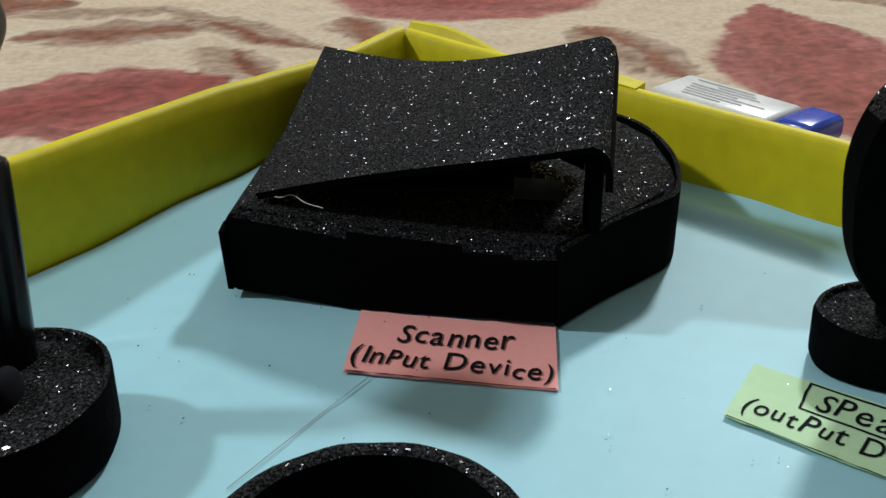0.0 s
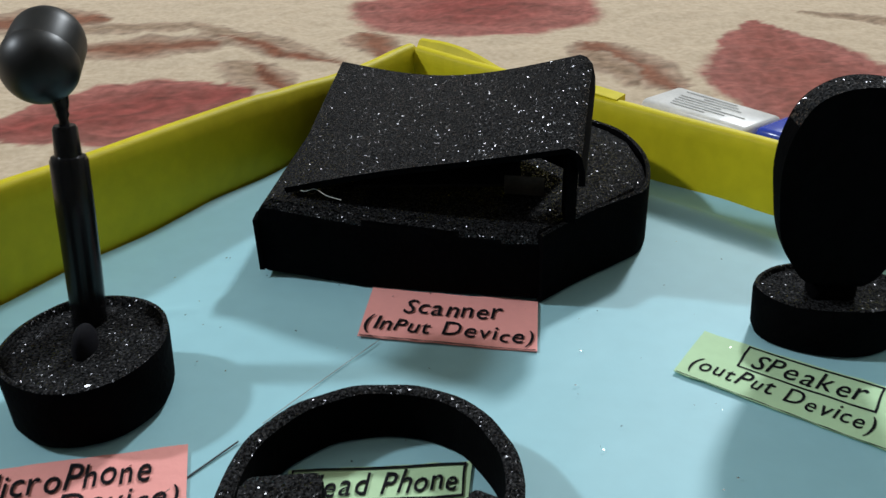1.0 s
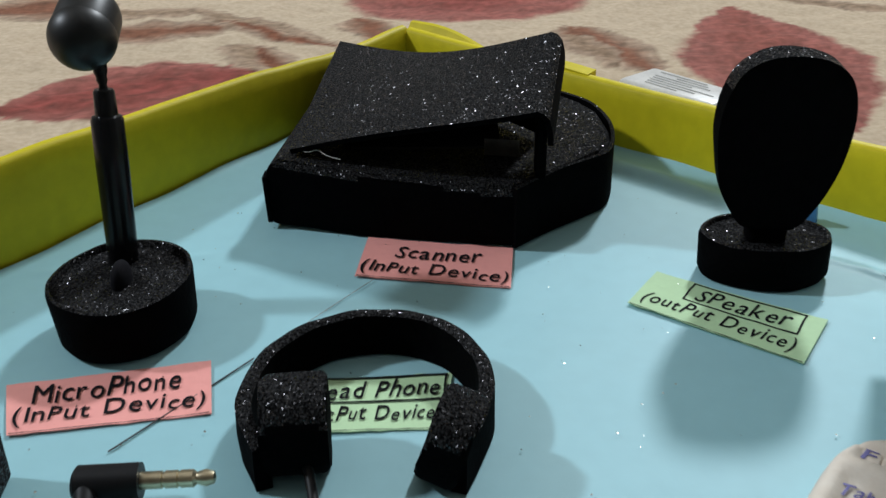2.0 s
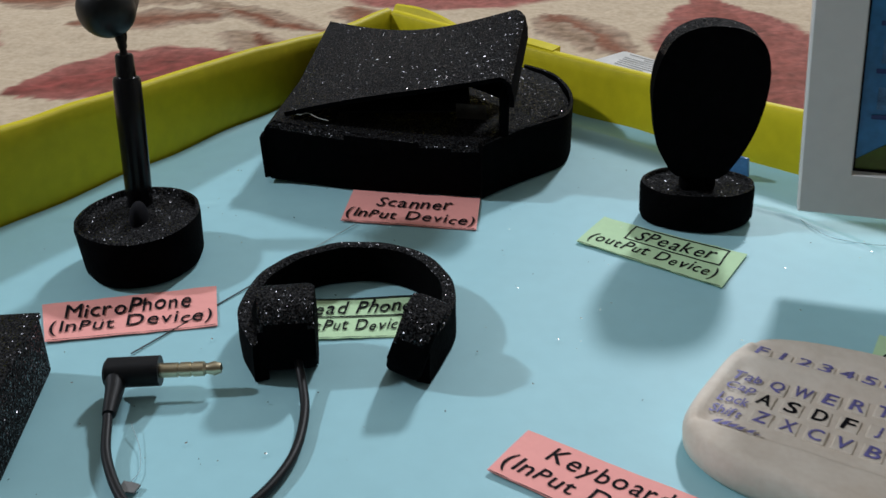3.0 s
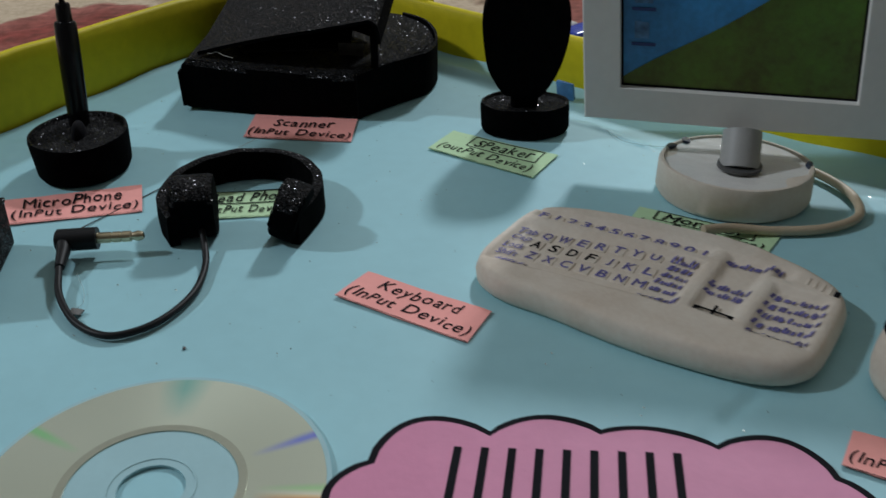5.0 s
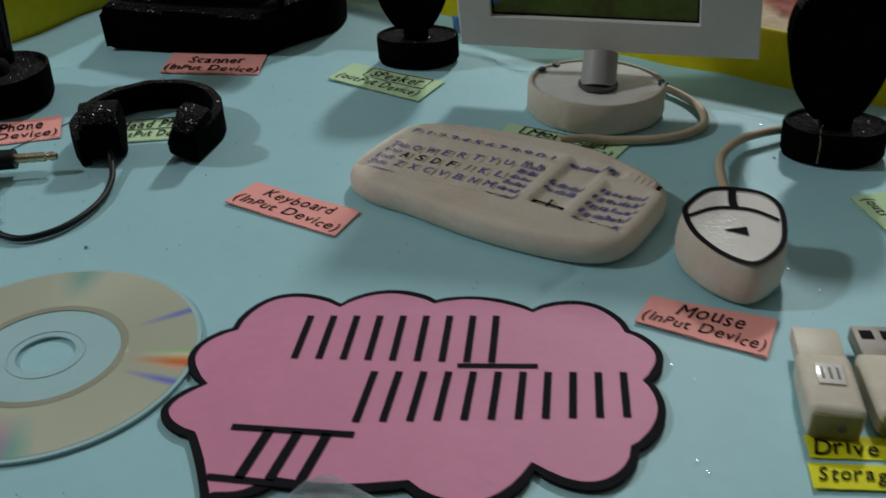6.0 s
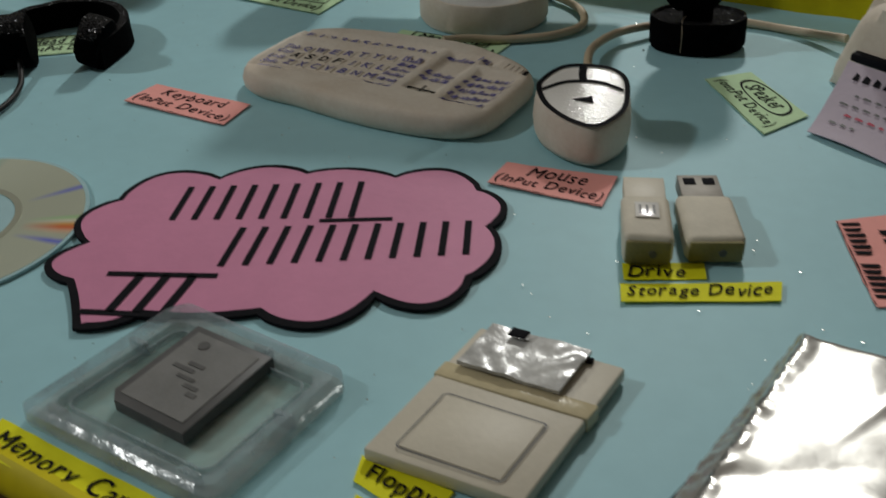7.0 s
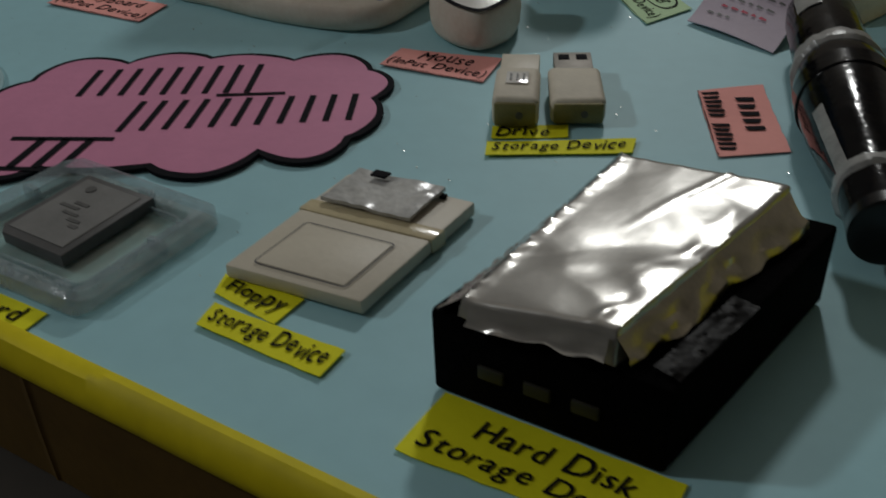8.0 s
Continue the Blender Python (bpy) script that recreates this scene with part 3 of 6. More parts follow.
IN2 = ("(InPut Device)", 0.03, 0.08, 0.97, 0.48)
paper_label(((-0.0193, 0.1869), (0.0239, 0.1790), (0.0220, 0.1553), (-0.0212, 0.1624)), SALMON, (("Scanner", 0.22, 0.50, 0.80, 0.80), ("(InPut Device)", 0.02, 0.05, 0.98, 0.42)),
            "salmon paper label reading Scanner on blue paper", "device labels")
paper_label(((-0.0981, 0.1116), (-0.0522, 0.1212), (-0.0474, 0.1003), (-0.0902, 0.0926)), SALMON, (("MicroPhone", 0.12, 0.50, 0.85, 0.92), IN2),
            "salmon paper label reading Microphone", "device labels")
paper_label(((-0.0302, 0.1132), (0.0062, 0.1157), (0.0045, 0.0949), (-0.0283, 0.0930)), GREEN, (("Head Phone", 0.08, 0.56, 0.93, 0.92), ("(outPut Device)", 0.03, 0.08, 0.97, 0.44)),
            "pale green paper label reading Head Phone", "device labels", frames=((0.02, 0.50, 0.97, 0.98),), curl=0.0)
paper_label(((0.0632, 0.1640), (0.1018, 0.1378), (0.0895, 0.1185), (0.0523, 0.1468)), GREEN, (("SPeaker", 0.30, 0.56, 0.84, 0.90), ("(outPut Device)", 0.05, 0.08, 0.92, 0.46)),
            "pale green paper label reading Speaker", "device labels", frames=((0.24, 0.50, 0.90, 0.97),))
paper_label(((0.0312, 0.0562), (0.0670, 0.0320), (0.0590, 0.0172), (0.0216, 0.0428)), SALMON, (("Keyboard", 0.18, 0.50, 0.82, 0.90), IN2),
            "salmon paper label reading Keyboard", "device labels")
paper_label(((0.1238, 0.0945), (0.1643, 0.0704), (0.1564, 0.0599), (0.1165, 0.0820)), GREEN, (("Monitor", 0.2, 0.52, 0.8, 0.9), ("(outPut Device)", 0.05, 0.08, 0.95, 0.46)),
            "pale green paper label reading Monitor under the cable", "device labels", frames=((0.14, 0.48, 0.86, 0.96),))
paper_label(((0.1489, -0.0235), (0.1797, -0.0379), (0.1713, -0.0536), (0.1412, -0.0354)), SALMON, (("Mouse", 0.25, 0.52, 0.78, 0.92), IN2),
            "salmon paper label reading Mouse", "device labels")
paper_label(((0.2446, 0.0284), (0.2500, -0.0085), (0.2311, -0.0188), (0.2263, 0.0246)), GREEN, (("SPeaker", 0.25, 0.55, 0.75, 0.88), ("(outPut Device)", 0.06, 0.10, 0.94, 0.42)),
            "pale green paper label reading Speaker, turned sideways", "device labels", ovals=((0.14, 0.44, 0.88, 0.97),))
sideways = paper_label(((0.2513, -0.0695), (0.2435, -0.1091), (0.2245, -0.1085), (0.2313, -0.0708)), SALMON, (), "salmon paper label with smudged writing, turned sideways", "device labels")
for words, v0, v1, u0, u1 in ((5, 0.50, 0.78, 0.18, 0.72), (6, 0.04, 0.30, 0.04, 0.46), (6, 0.04, 0.30, 0.54, 0.94)):
    for k in range(words):
        stroke = bmesh.new()
        at = label_place((0.2513, -0.0695), (0.2435, -0.1091), (0.2245, -0.1085), (0.2313, -0.0708), lift=0.0003)
        a, b = u0 + (u1 - u0) * k / words, u0 + (u1 - u0) * (k + 0.55) / words
        stroke.faces.new([stroke.verts.new(at(u, v, 0.0004) - sideways.matrix_world.translation) for u, v in ((a, v0), (b, v0 + 0.03), (b + 0.02, v1 - 0.05 * (k % 2)), (a + 0.02, v1))])
        part("written_bar", stroke, INK, sideways, smooth=None)
paper_label(((0.1700, -0.0815), (0.1906, -0.0845), (0.1890, -0.0915), (0.1685, -0.0890)), NEON, (("Drive", 0.05, 0.1, 0.75, 0.9),),
            "neon yellow paper strip reading Drive", "device labels")
paper_label(((0.1672, -0.0905), (0.2066, -0.0958), (0.2035, -0.1031), (0.1655, -0.0982)), NEON, (("Storage Device", 0.04, 0.1, 0.94, 0.9),),
            "neon yellow paper strip reading Storage Device", "device labels", lift=0.0006)
paper_label(((0.1017, -0.1405), (0.1192, -0.1526), (0.1131, -0.1600), (0.0998, -0.1475)), NEON, (("Floppy", 0.12, 0.12, 0.92, 0.85),),
            "neon yellow paper strip reading Floppy", "device labels")
paper_label(((0.1003, -0.1511), (0.1275, -0.1709), (0.1224, -0.1778), (0.0971, -0.1582)), NEON, (("Storage Device", 0.05, 0.1, 0.95, 0.9),),
            "neon yellow paper strip reading Storage Device", "device labels", lift=0.0006)
paper_label(((0.0247, -0.1195), (0.0651, -0.1494), (0.0606, -0.1560), (0.0195, -0.1270)), NEON, (("Memory Card", 0.08, 0.1, 0.92, 0.9),),
            "neon yellow paper strip reading Memory Card", "device labels")
paper_label(((0.1458, -0.1850), (0.1830, -0.2130), (0.1745, -0.2245), (0.1353, -0.1983)), NEON, (("Hard Disk", 0.22, 0.50, 0.85, 0.85), ("Storage Device", 0.05, 0.05, 0.95, 0.42)),
            "neon yellow paper label reading Hard Disk", "device labels")

# ---------------------------------------------------------------- scanner


SMOKY = material("smoky_clear_tape", (0.10, 0.09, 0.075), 0.3, var=0.6, scale=120, bump=0.3, bump_scale=200, spec=0.5)


def scanner():
    t = thing("scanner_model", pose(0, 0, 0), "black glitter foam model scanner with lid propped open", "scanner")
    # body outline: straight front, a cut corner, a rounded right end
    out = [(-0.0497, 0.1945), (-0.0218, 0.1878), (0.0036, 0.1830), (0.0140, 0.1796), (0.0238, 0.1783), (0.0342, 0.1890), (0.0468, 0.2000), (0.0535, 0.2068), (0.0572, 0.2180),
           (0.0585, 0.2300), (0.0570, 0.2440), (0.0520, 0.2560), (0.0440, 0.2650), (0.0150, 0.2800), (-0.0250, 0.3000), (-0.0405, 0.3000)]

    def sag(bm):
        """The hollow body sinks a little from its left end to the right."""
        for v in bm.verts:
            if v.co.z > 0.010:
                v.co.z -= 0.0024 * min(max((v.co.x + 0.045) / 0.040, 0), 1)
        return bm
    body = prism(out, 0.0004, 0.0212, 0.0030, 5)
    shaded_sides(part("body", wobble(sag(body), 0.0006, 60, 1), GLITTER, t))
    # top sheet of the body, a little proud, with an edge of its own
    sheet = prism([(x * 0.955 + 0.0006, (y - 0.235) * 0.955 + 0.235) for x, y in out], 0.0205, 0.0217, 0.0005)
    part("top_sheet", wobble(sag(sheet), 0.0005, 70, 2, False), GLITTER, t)
    # the strip glued round the right end stands a little above the top sheet
    bend = smooth_path([Vector((x * 1.004, y, 0)) for x, y in out[4:13]], 5)
    band = sweep(bend, lambda s: [(-0.0006, 0.0006), (0.0007, 0.0006), (0.0007, 0.0194 + 0.0006 * math.sin(s * 9)), (0.0001, 0.0199 + 0.0006 * math.sin(s * 9)), (-0.0006, 0.0195 + 0.0006 * math.sin(s * 9))])
    shaded_sides(part("side_band", wobble(band, 0.0004, 70, 5), GLITTER, t, "glitter foam strip round the rounded end"))
    # lid: a foam sheet hinged along the left edge, rising to the right, its right side folded down
    n, k = 14, 12
    bm = bmesh.new()
    rows = []
    for j in range(k + 1):
        v = j / k
        near, far = Vector((-0.0430, 0.1990, 0.0240)), Vector((-0.0390, 0.3090, 0.0262))
        near_r, far_r = Vector((0.0300, 0.1815, 0.0420)), Vector((0.0372, 0.2240, 0.0520))
        row = []
        for i in range(n + 1):
            u = i / n
            q = near.lerp(near_r, u).lerp(far.lerp(far_r, u), v)
            q.z += -0.0045 * math.sin(math.pi * u) * (v ** 1.5) + 0.0006 * math.sin(5 * u + 2 * v)
            row.append(bm.verts.new(q))
        end = row[-1].co
        for dx, dz in ((0.0018, -0.0006), (0.0034, -0.0024), (0.0044, -0.0062), (0.0046, -0.0100)):
            row.append(bm.verts.new(end + Vector((dx, -0.0004, dz))))
        rows.append(row)
    for a, b in zip(rows, rows[1:]):
        for i in range(len(a) - 1):
            bm.faces.new((a[i], a[i + 1], b[i + 1], b[i]))
    bmesh.ops.recalc_face_normals(bm, faces=bm.faces)
    bmesh.ops.solidify(bm, geom=bm.faces[:], thickness=0.0016)
    shaded_sides(part("lid", bm, GLITTER, t, "bent glitter foam lid", smooth=0.9))
    back = bmesh.new()
    low, high = [], []
    for i in range(9):
        q = Vector((-0.0390, 0.3090, 0.0262)).lerp(Vector((0.0372, 0.2240, 0.0520)), i / 8) - Vector((0.0016, 0.0030, 0))
        high.append(back.verts.new((q.x, q.y, q.z - 0.0030 - 0.0045 * math.sin(math.pi * i / 8))))
        low.append(back.verts.new((min(q.x, 0.0340), q.y - 0.004, 0.0212)))
    for i in range(8):
        back.faces.new((low[i], low[i + 1], high[i + 1], high[i]))
    bmesh.ops.solidify(back, geom=back.faces[:], thickness=0.0012)
    shaded_sides(part("hinge_strip", back, GLITTER, t))
    part("prop", block(0.0030, 0.008, 0.0190, 0.0005, (0.0318, 0.1890, 0.0290)), BLACK_FOAM, t)
    part("glass", block(0.046, 0.048, 0.0008, 0.0002, (-0.002, 0.230, 0.0212)), BLACK_RUBBER, t, "dark scan bed")
    part("tape", prism([(0.0160, 0.2052), (0.0266, 0.2030), (0.0266, 0.2034), (0.0160, 0.2056)], 0.0186, 0.0246, 0.0001), SMOKY, t, "grey clear tape corner")
    # torn lower corner of the side strip
    part("side_strip", wobble(block(0.0016, 0.0060, 0.0150, 0.0003, (-0.0502, 0.1968, 0.0095)), 0.0006, 80, 4), BLACK_FOAM, t)


scanner()

# ---------------------------------------------------------------- microphone


def microphone():
    c = Vector((-0.0785, 0.1395, 0))
    t = thing("microphone_model", Matrix.Translation(c), "black model microphone with ball head on a round glitter base", "microphone")
    cup = lathe([(0, 0.0004), (0.0170, 0.0004), (0.0181, 0.0025), (0.0187, 0.0120), (0.0184, 0.0134), (0.0174, 0.0136), (0.0167, 0.0122), (0, 0.0120)], 44)
    for v in cup.verts:
        v.co.x = v.co.x * 0.945 + 0.0018
        v.co.y = v.co.y * 1.07 - 0.0016
        v.co.z *= 1.12
    shaded_sides(part("base", wobble(cup, 0.0007, 80, 3), GLITTER, t, "round black glitter foam base with raised rim"))
    foot, head = Vector((-0.0012, 0.0090, 0.0112)), Vector((-0.0006, 0.0142, 0.0515))
    way = head - foot
    turn = way.to_track_quat("Z", "Y").to_matrix().to_4x4()
    pole = lathe([(0, 0), (0.0026, 0), (0.0038, 0.002), (0.0039, 0.008), (0.0041, 0.028), (0.0040, way.length - 0.0012), (0.0036, way.length - 0.0003), (0.0028, way.length), (0.0026, way.length + 0.0058), (0.0022, way.length + 0.0064), (0, way.length + 0.0064)], 28)
    bmesh.ops.transform(pole, matrix=Matrix.Translation(foot) @ turn, verts=pole.verts)
    part("pole", pole, BLACK_PLASTIC, t, "black plastic pen barrel pole")
    neck = lathe([(0, 0), (0.0012, 0), (0.0010, 0.0012), (0.0014, 0.0022), (0.0013, 0.0030), (0.0017, 0.0042), (0.0021, 0.0090), (0, 0.0090)], 20)
    bmesh.ops.transform(neck, matrix=Matrix.Translation((-0.0008, 0.0158, 0.0575)) @ pose(0, 0, 0, -16, -6, 0), verts=neck.verts)
    part("neck", neck, BLACK_PLASTIC, t, "thin black neck")
    ball = bmesh.new()
    bmesh.ops.create_uvsphere(ball, u_segments=40, v_segments=24, radius=0.0082)
    bmesh.ops.transform(ball, matrix=Matrix.Translation((-0.0044, 0.0180, 0.0700)), verts=ball.verts)
    ball = part("ball_head", ball, SATIN_BLACK, t, "satin black plastic ball head")
    a, b = Vector((-0.0044, 0.0180, 0.0700)), Vector((-0.0046, 0.0244, 0.0727))
    far = (b - a).length
    cap = lathe([(0.0080, -0.0004), (0.0081, 0.0002)] + [(0.0079 * math.cos(k * math.pi / 20), far + 0.0079 * math.sin(k * math.pi / 20)) for k in range(10)] + [(0, far + 0.0079)], 48)
    bmesh.ops.transform(cap, matrix=Matrix.Translation(a) @ (b - a).to_track_quat("Z", "Y").to_matrix().to_4x4(), verts=cap.verts)
    part("cap", cap, SATIN_BLACK, ball, "second satin black shell behind the ball")
    button = bmesh.new()
    bmesh.ops.create_uvsphere(button, u_segments=20, v_segments=12, radius=1.0, matrix=Matrix.Translation((0.0020, -0.0025, 0.0142)) @ Matrix.Diagonal((0.0024, 0.0048, 0.0050, 1)))
    part("switch", button, INK, t, "small oval black switch")


microphone()

# ---------------------------------------------------------------- headphones


def headphones():
    c = Vector((-0.0120, 0.0960, 0))
    t = thing("headphone_model", Matrix.Translation(c + Vector((-0.0005, 0.0012, 0))), "black glitter foam model headphones lying on their side", "headphones")
    pts = [(-0.0305, 0.0740), (-0.0365, 0.0880), (-0.0350, 0.1060), (-0.0250, 0.1195), (-0.0110, 0.1240), (0.0030, 0.1200), (0.0120, 0.1075), (0.0140, 0.0930), (0.0080, 0.0730)]
    path = smooth_path([Vector((x, y, 0.0)) - c for x, y in pts], 7)

    def strip(s):
        w = 0.0017
        hh = 0.0112 + 0.0006 * math.sin(math.pi * s)
        lo = 0.0004
        return [(-w, lo), (w, lo), (w * 1.05, hh * 0.5), (w, hh - 0.0006), (w * 0.4, hh), (-w * 0.4, hh), (-w, hh - 0.0006), (-w * 1.05, hh * 0.5)]
    shaded_sides(part("headband", wobble(sweep(path, strip), 0.0004, 120, 6), GLITTER, t))
    for x, y, z, turn, tilt, thick, ry, rz in ((-0.0248, 0.0826, 0.0104, 6, 0, 0.0132, 0.0092, 0.0100), (0.0066, 0.0798, 0.0094, -14, 17, 0.0088, 0.0096, 0.0092)):
        cup = prism(ellipse(ry, rz, 36, power=2.5), -thick / 2, thick / 2, 0.0016, 3)
        m = Matrix.Translation(Vector((x, y, z)) - c) @ pose(0, 0, 0, 0, 0, turn) @ pose(0, 0, 0, 0, tilt, 0) @ pose(0, 0, 0, 90, 0, 90)
        bmesh.ops.transform(cup, matrix=m, verts=cup.verts)
        shaded_sides(part("ear_cup", wobble(cup, 0.0004, 110, 8), GLITTER, t))
    wire = smooth_path([Vector((x, y, z)) - c for x, y, z in ((-0.0228, 0.0780, 0.0070), (-0.0202, 0.0690, 0.0036), (-0.0185, 0.0590, 0.0016), (-0.0192, 0.0450, 0.0014), (-0.0240, 0.0330, 0.0014), (-0.0310, 0.0255, 0.0014), (-0.0400, 0.0232, 0.0014), (-0.0500, 0.0300, 0.0016), (-0.0580, 0.0430, 0.0025), (-0.0617, 0.0560, 0.0040))], 8)
    part("wire", sweep(wire, disc(0.0011, 12)), BLACK_RUBBER, t, "thin black rubber wire")
    body = sweep([Vector((-0.0660, 0.0697, 0.0060)) - c, Vector((-0.0655, 0.0697, 0.0060)) - c, Vector((-0.0535, 0.0706, 0.0060)) - c], lambda s: disc(0.0036 if s > 0.02 else 0.0030, 20))
    plug = part("jack_plug", body, BLACK_RUBBER, t, "right-angled black rubber audio plug")
    boot = sweep([Vector((-0.0635, 0.0690, 0.0058)) - c, Vector((-0.0625, 0.0640, 0.0050)) - c, Vector((-0.0616, 0.0565, 0.0040)) - c], lambda s: disc(0.0027 - 0.0012 * s, 16))
    part("strain_relief", boot, BLACK_RUBBER, plug)
    shaft = lathe([(0, 0), (0.00175, 0), (0.00175, 0.0042), (0.0015, 0.0043), (0.0015, 0.0047), (0.00175, 0.0048), (0.00175, 0.0072), (0.0015, 0.0073), (0.0015, 0.0077), (0.00175, 0.0078), (0.00175, 0.0102), (0.0012, 0.0108), (0.0017, 0.0126), (0.0012, 0.0142), (0, 0.0146)], 20)
    bmesh.ops.transform(shaft, matrix=Matrix.Translation(Vector((-0.0536, 0.0706, 0.0060)) - c) @ pose(0, 0, 0, 0, 90, 4), verts=shaft.verts)
    part("contact_pin", shaft, BRASS, plug, "worn metal contact pin")


headphones()

# ---------------------------------------------------------------- speakers


def speaker(c, turn, label, lean=0.0):
    t = thing("speaker_model", Matrix.Translation(c) @ pose(0, 0, 0, 0, 0, turn), label, "speaker", "black foam speakers")
    cup = lathe([(0, 0.0004), (0.0168, 0.0004), (0.0177, 0.0022), (0.0178, 0.0110), (0.0174, 0.0124), (0.0164, 0.0125), (0.0158, 0.0115), (0, 0.0113)], 48)
    for v in cup.verts:
        v.co.y *= 0.71
    shaded_sides(part("base", wobble(cup, 0.0006, 90, 11), GLITTER, t))
    part("stem", block(0.0108, 0.0076, 0.0090, 0.0022, (-0.0006, -0.001, 0.0145), 3), BLACK_FOAM, t)
    # shield-like outline: half widths from the foot to the crown
    half = ((0.0, 0.0064), (0.05, 0.0092), (0.12, 0.0114), (0.22, 0.0137), (0.36, 0.0159), (0.52, 0.0172), (0.68, 0.0172), (0.80, 0.0158), (0.89, 0.0136), (0.95, 0.0104), (0.985, 0.0066), (1.0, 0.0025))
    out = [(w, -0.0232 + 0.0477 * s) for s, w in half] + [(-w, -0.0232 + 0.0477 * s) for s, w in half[::-1]]
    out = [(q.x, q.y) for q in smooth_path([Vector((x, y, 0)) for x, y in out], 3)]
    plate = prism([(x * 0.955, y) for x, y in out], -0.0030, 0.0045, 0.0010)
    bmesh.ops.transform(plate, matrix=pose(0, 0, 0.012, 0, lean, 0) @ Matrix.Translation((-0.0012, -0.003, 0.0275)) @ pose(0, 0, 0, 92, 2, 0), verts=plate.verts)
    shaded_sides(part("front_plate", wobble(plate, 0.0006, 80, 12), GLITTER, t, "upright oval foam plate"))
    return t


speaker((0.0920, 0.1646, 0), -4, "black glitter foam model speaker on an oval base")
speaker((0.2335, 0.0570, 0), -14, "black glitter foam model speaker leaning beside the monitor", -7.0)

# ---------------------------------------------------------------- dark box beside the microphone label


def dark_box():
    t = thing("cabinet_model", pose(-0.1000, 0.0575, 0, 0, 0, 6), "black glitter foam model box, boxy and hand-cut", "box")
    part("body", wobble(block(0.040, 0.042, 0.0158, 0.0012, (-0.0010, 0, 0.0081)), 0.0006, 70, 13), GLITTER, t)
    part("top_sheet", wobble(block(0.0400, 0.0420, 0.0016, 0.0005, (-0.0010, 0, 0.0166)), 0.0006, 70, 14, False), GLITTER, t)


dark_box()

# ---------------------------------------------------------------- keyboard


def keyboard():
    t = thing("keyboard_model", pose(0.1180, 0.0420, 0, 0, 0, -36), "off-white foam model keyboard with blue hand-drawn keys", "keyboard")

    def inside(x, y, x0, y0, x1, y1, soft=0.0022):
        y -= 0.10 * min(x, 0.0)
        d = min(x - x0, x1 - x, y - y0, y1 - y)
        return min(max(d / soft, 0), 1)
    panels = ((-0.0480, 0.0112, 0.0105, 0.0182), (-0.0480, -0.0195, 0.0110, 0.0085), (0.0140, -0.0175, 0.0275, 0.0175), (0.0305, -0.0200, 0.0470, 0.0080), (0.0285, 0.0105, 0.0350, 0.0175))

    def outline(a):
        c, s = math.cos(a), math.sin(a)
        x = 0.0515 * math.copysign(abs(c) ** 0.46, c)
        y = -0.0050 + 0.0300 * math.copysign(abs(s) ** 0.5, s)
        y += 0.0025 * math.exp(-((x - 0.012) / 0.018) ** 2) * max(s, 0) - 0.004 * max(s, 0) * max(-x - 0.015, 0) / 0.03 - 0.004 * max(s, 0) * max(x - 0.02, 0) / 0.03
        y += 0.0020 * max(-s, 0) * max(x - 0.01, 0) / 0.04 + 0.0020 * max(-s, 0) * math.exp(-((x + 0.022) / 0.014) ** 2)
        return x, y
    bm = bmesh.new()
    n, rings = 180, 46
    loops = []
    for z, k in ((0.0004, 0.97), (0.0018, 0.995), (0.0045, 1.0), (0.0068, 0.985)):
        loops.append([bm.verts.new((outline(2 * math.pi * i / n)[0] * k, outline(2 * math.pi * i / n)[1] * k, z)) for i in range(n)])
    for j in range(rings):
        k = 0.965 * (1 - j / rings)
        row = []
        for i in range(n):
            x, y = outline(2 * math.pi * i / n)
            x, y = x * k, y * k
            edge = min((1 - k) / 0.10, 1)
            z = 0.0074 + 0.0014 * math.sin(edge * math.pi / 2)
            dip = max(inside(x, y, *p) for p in panels)
            z -= 0.0018 * dip
            z += 0.00025 * noise.noise((x * 160, y * 160, 1))
            row.append(bm.verts.new((x, y, z)))
        loops.append(row)
    for a, b in zip(loops, loops[1:]):
        for i in range(n):
            bm.faces.new((a[i], a[(i + 1) % n], b[(i + 1) % n], b[i]))
    bm.faces.new(loops[0][::-1])
    bm.faces.new(loops[-1])
    part("body", bm, WHITE_CLAY, t, smooth=3.2)

    def surf(x, y):
        return 0.0088 - 0.0018 * max(inside(x, y, *p) for p in panels)

    pad_mesh = block(0.0044, 0.0052, 0.0008, 0.0003, (0, 0, -0.0002), 2)
    pads = bpy.data.meshes.new("key")
    pad_mesh.to_mesh(pads)
    pad_mesh.free()
    pads.materials.append(WHITE_CLAY)

    def key(x, y, letter, ink, hgt, seed):
        """One low key pad with its drawn letter."""
        pad = new("key", pads)
        pad.parent = t
        pad.matrix_local = pose(x, y, surf(x, y) + 0.0001, 0, 0, 3)
        if letter:
            wide = 0.0014 if letter in "1IJ" else 0.0038 if letter in "MW" else 0.0031
            part("letter", text_bm(letter, lambda u, v: Vector(((u - 0.5) * wide, (v - 0.5) * hgt, 0.0003)), 0.022, 0.1, seed, 0.3), ink, pad, smooth=None)

    rows = (("F12345678901", -0.0448, 0.0106, 0.0075, 0.0152, 0.0036, BLUE_INK), ("QWERTYU", -0.0370, -0.0018, -0.0040, 0.0049, 0.0043, BLUE_INK), ("ASDFJKL", -0.0377, -0.0079, -0.0026, -0.0040, 0.0043, INK), ("ZXCVBNM", -0.0360, -0.0144, -0.0023, -0.0116, 0.0041, BLUE_INK))
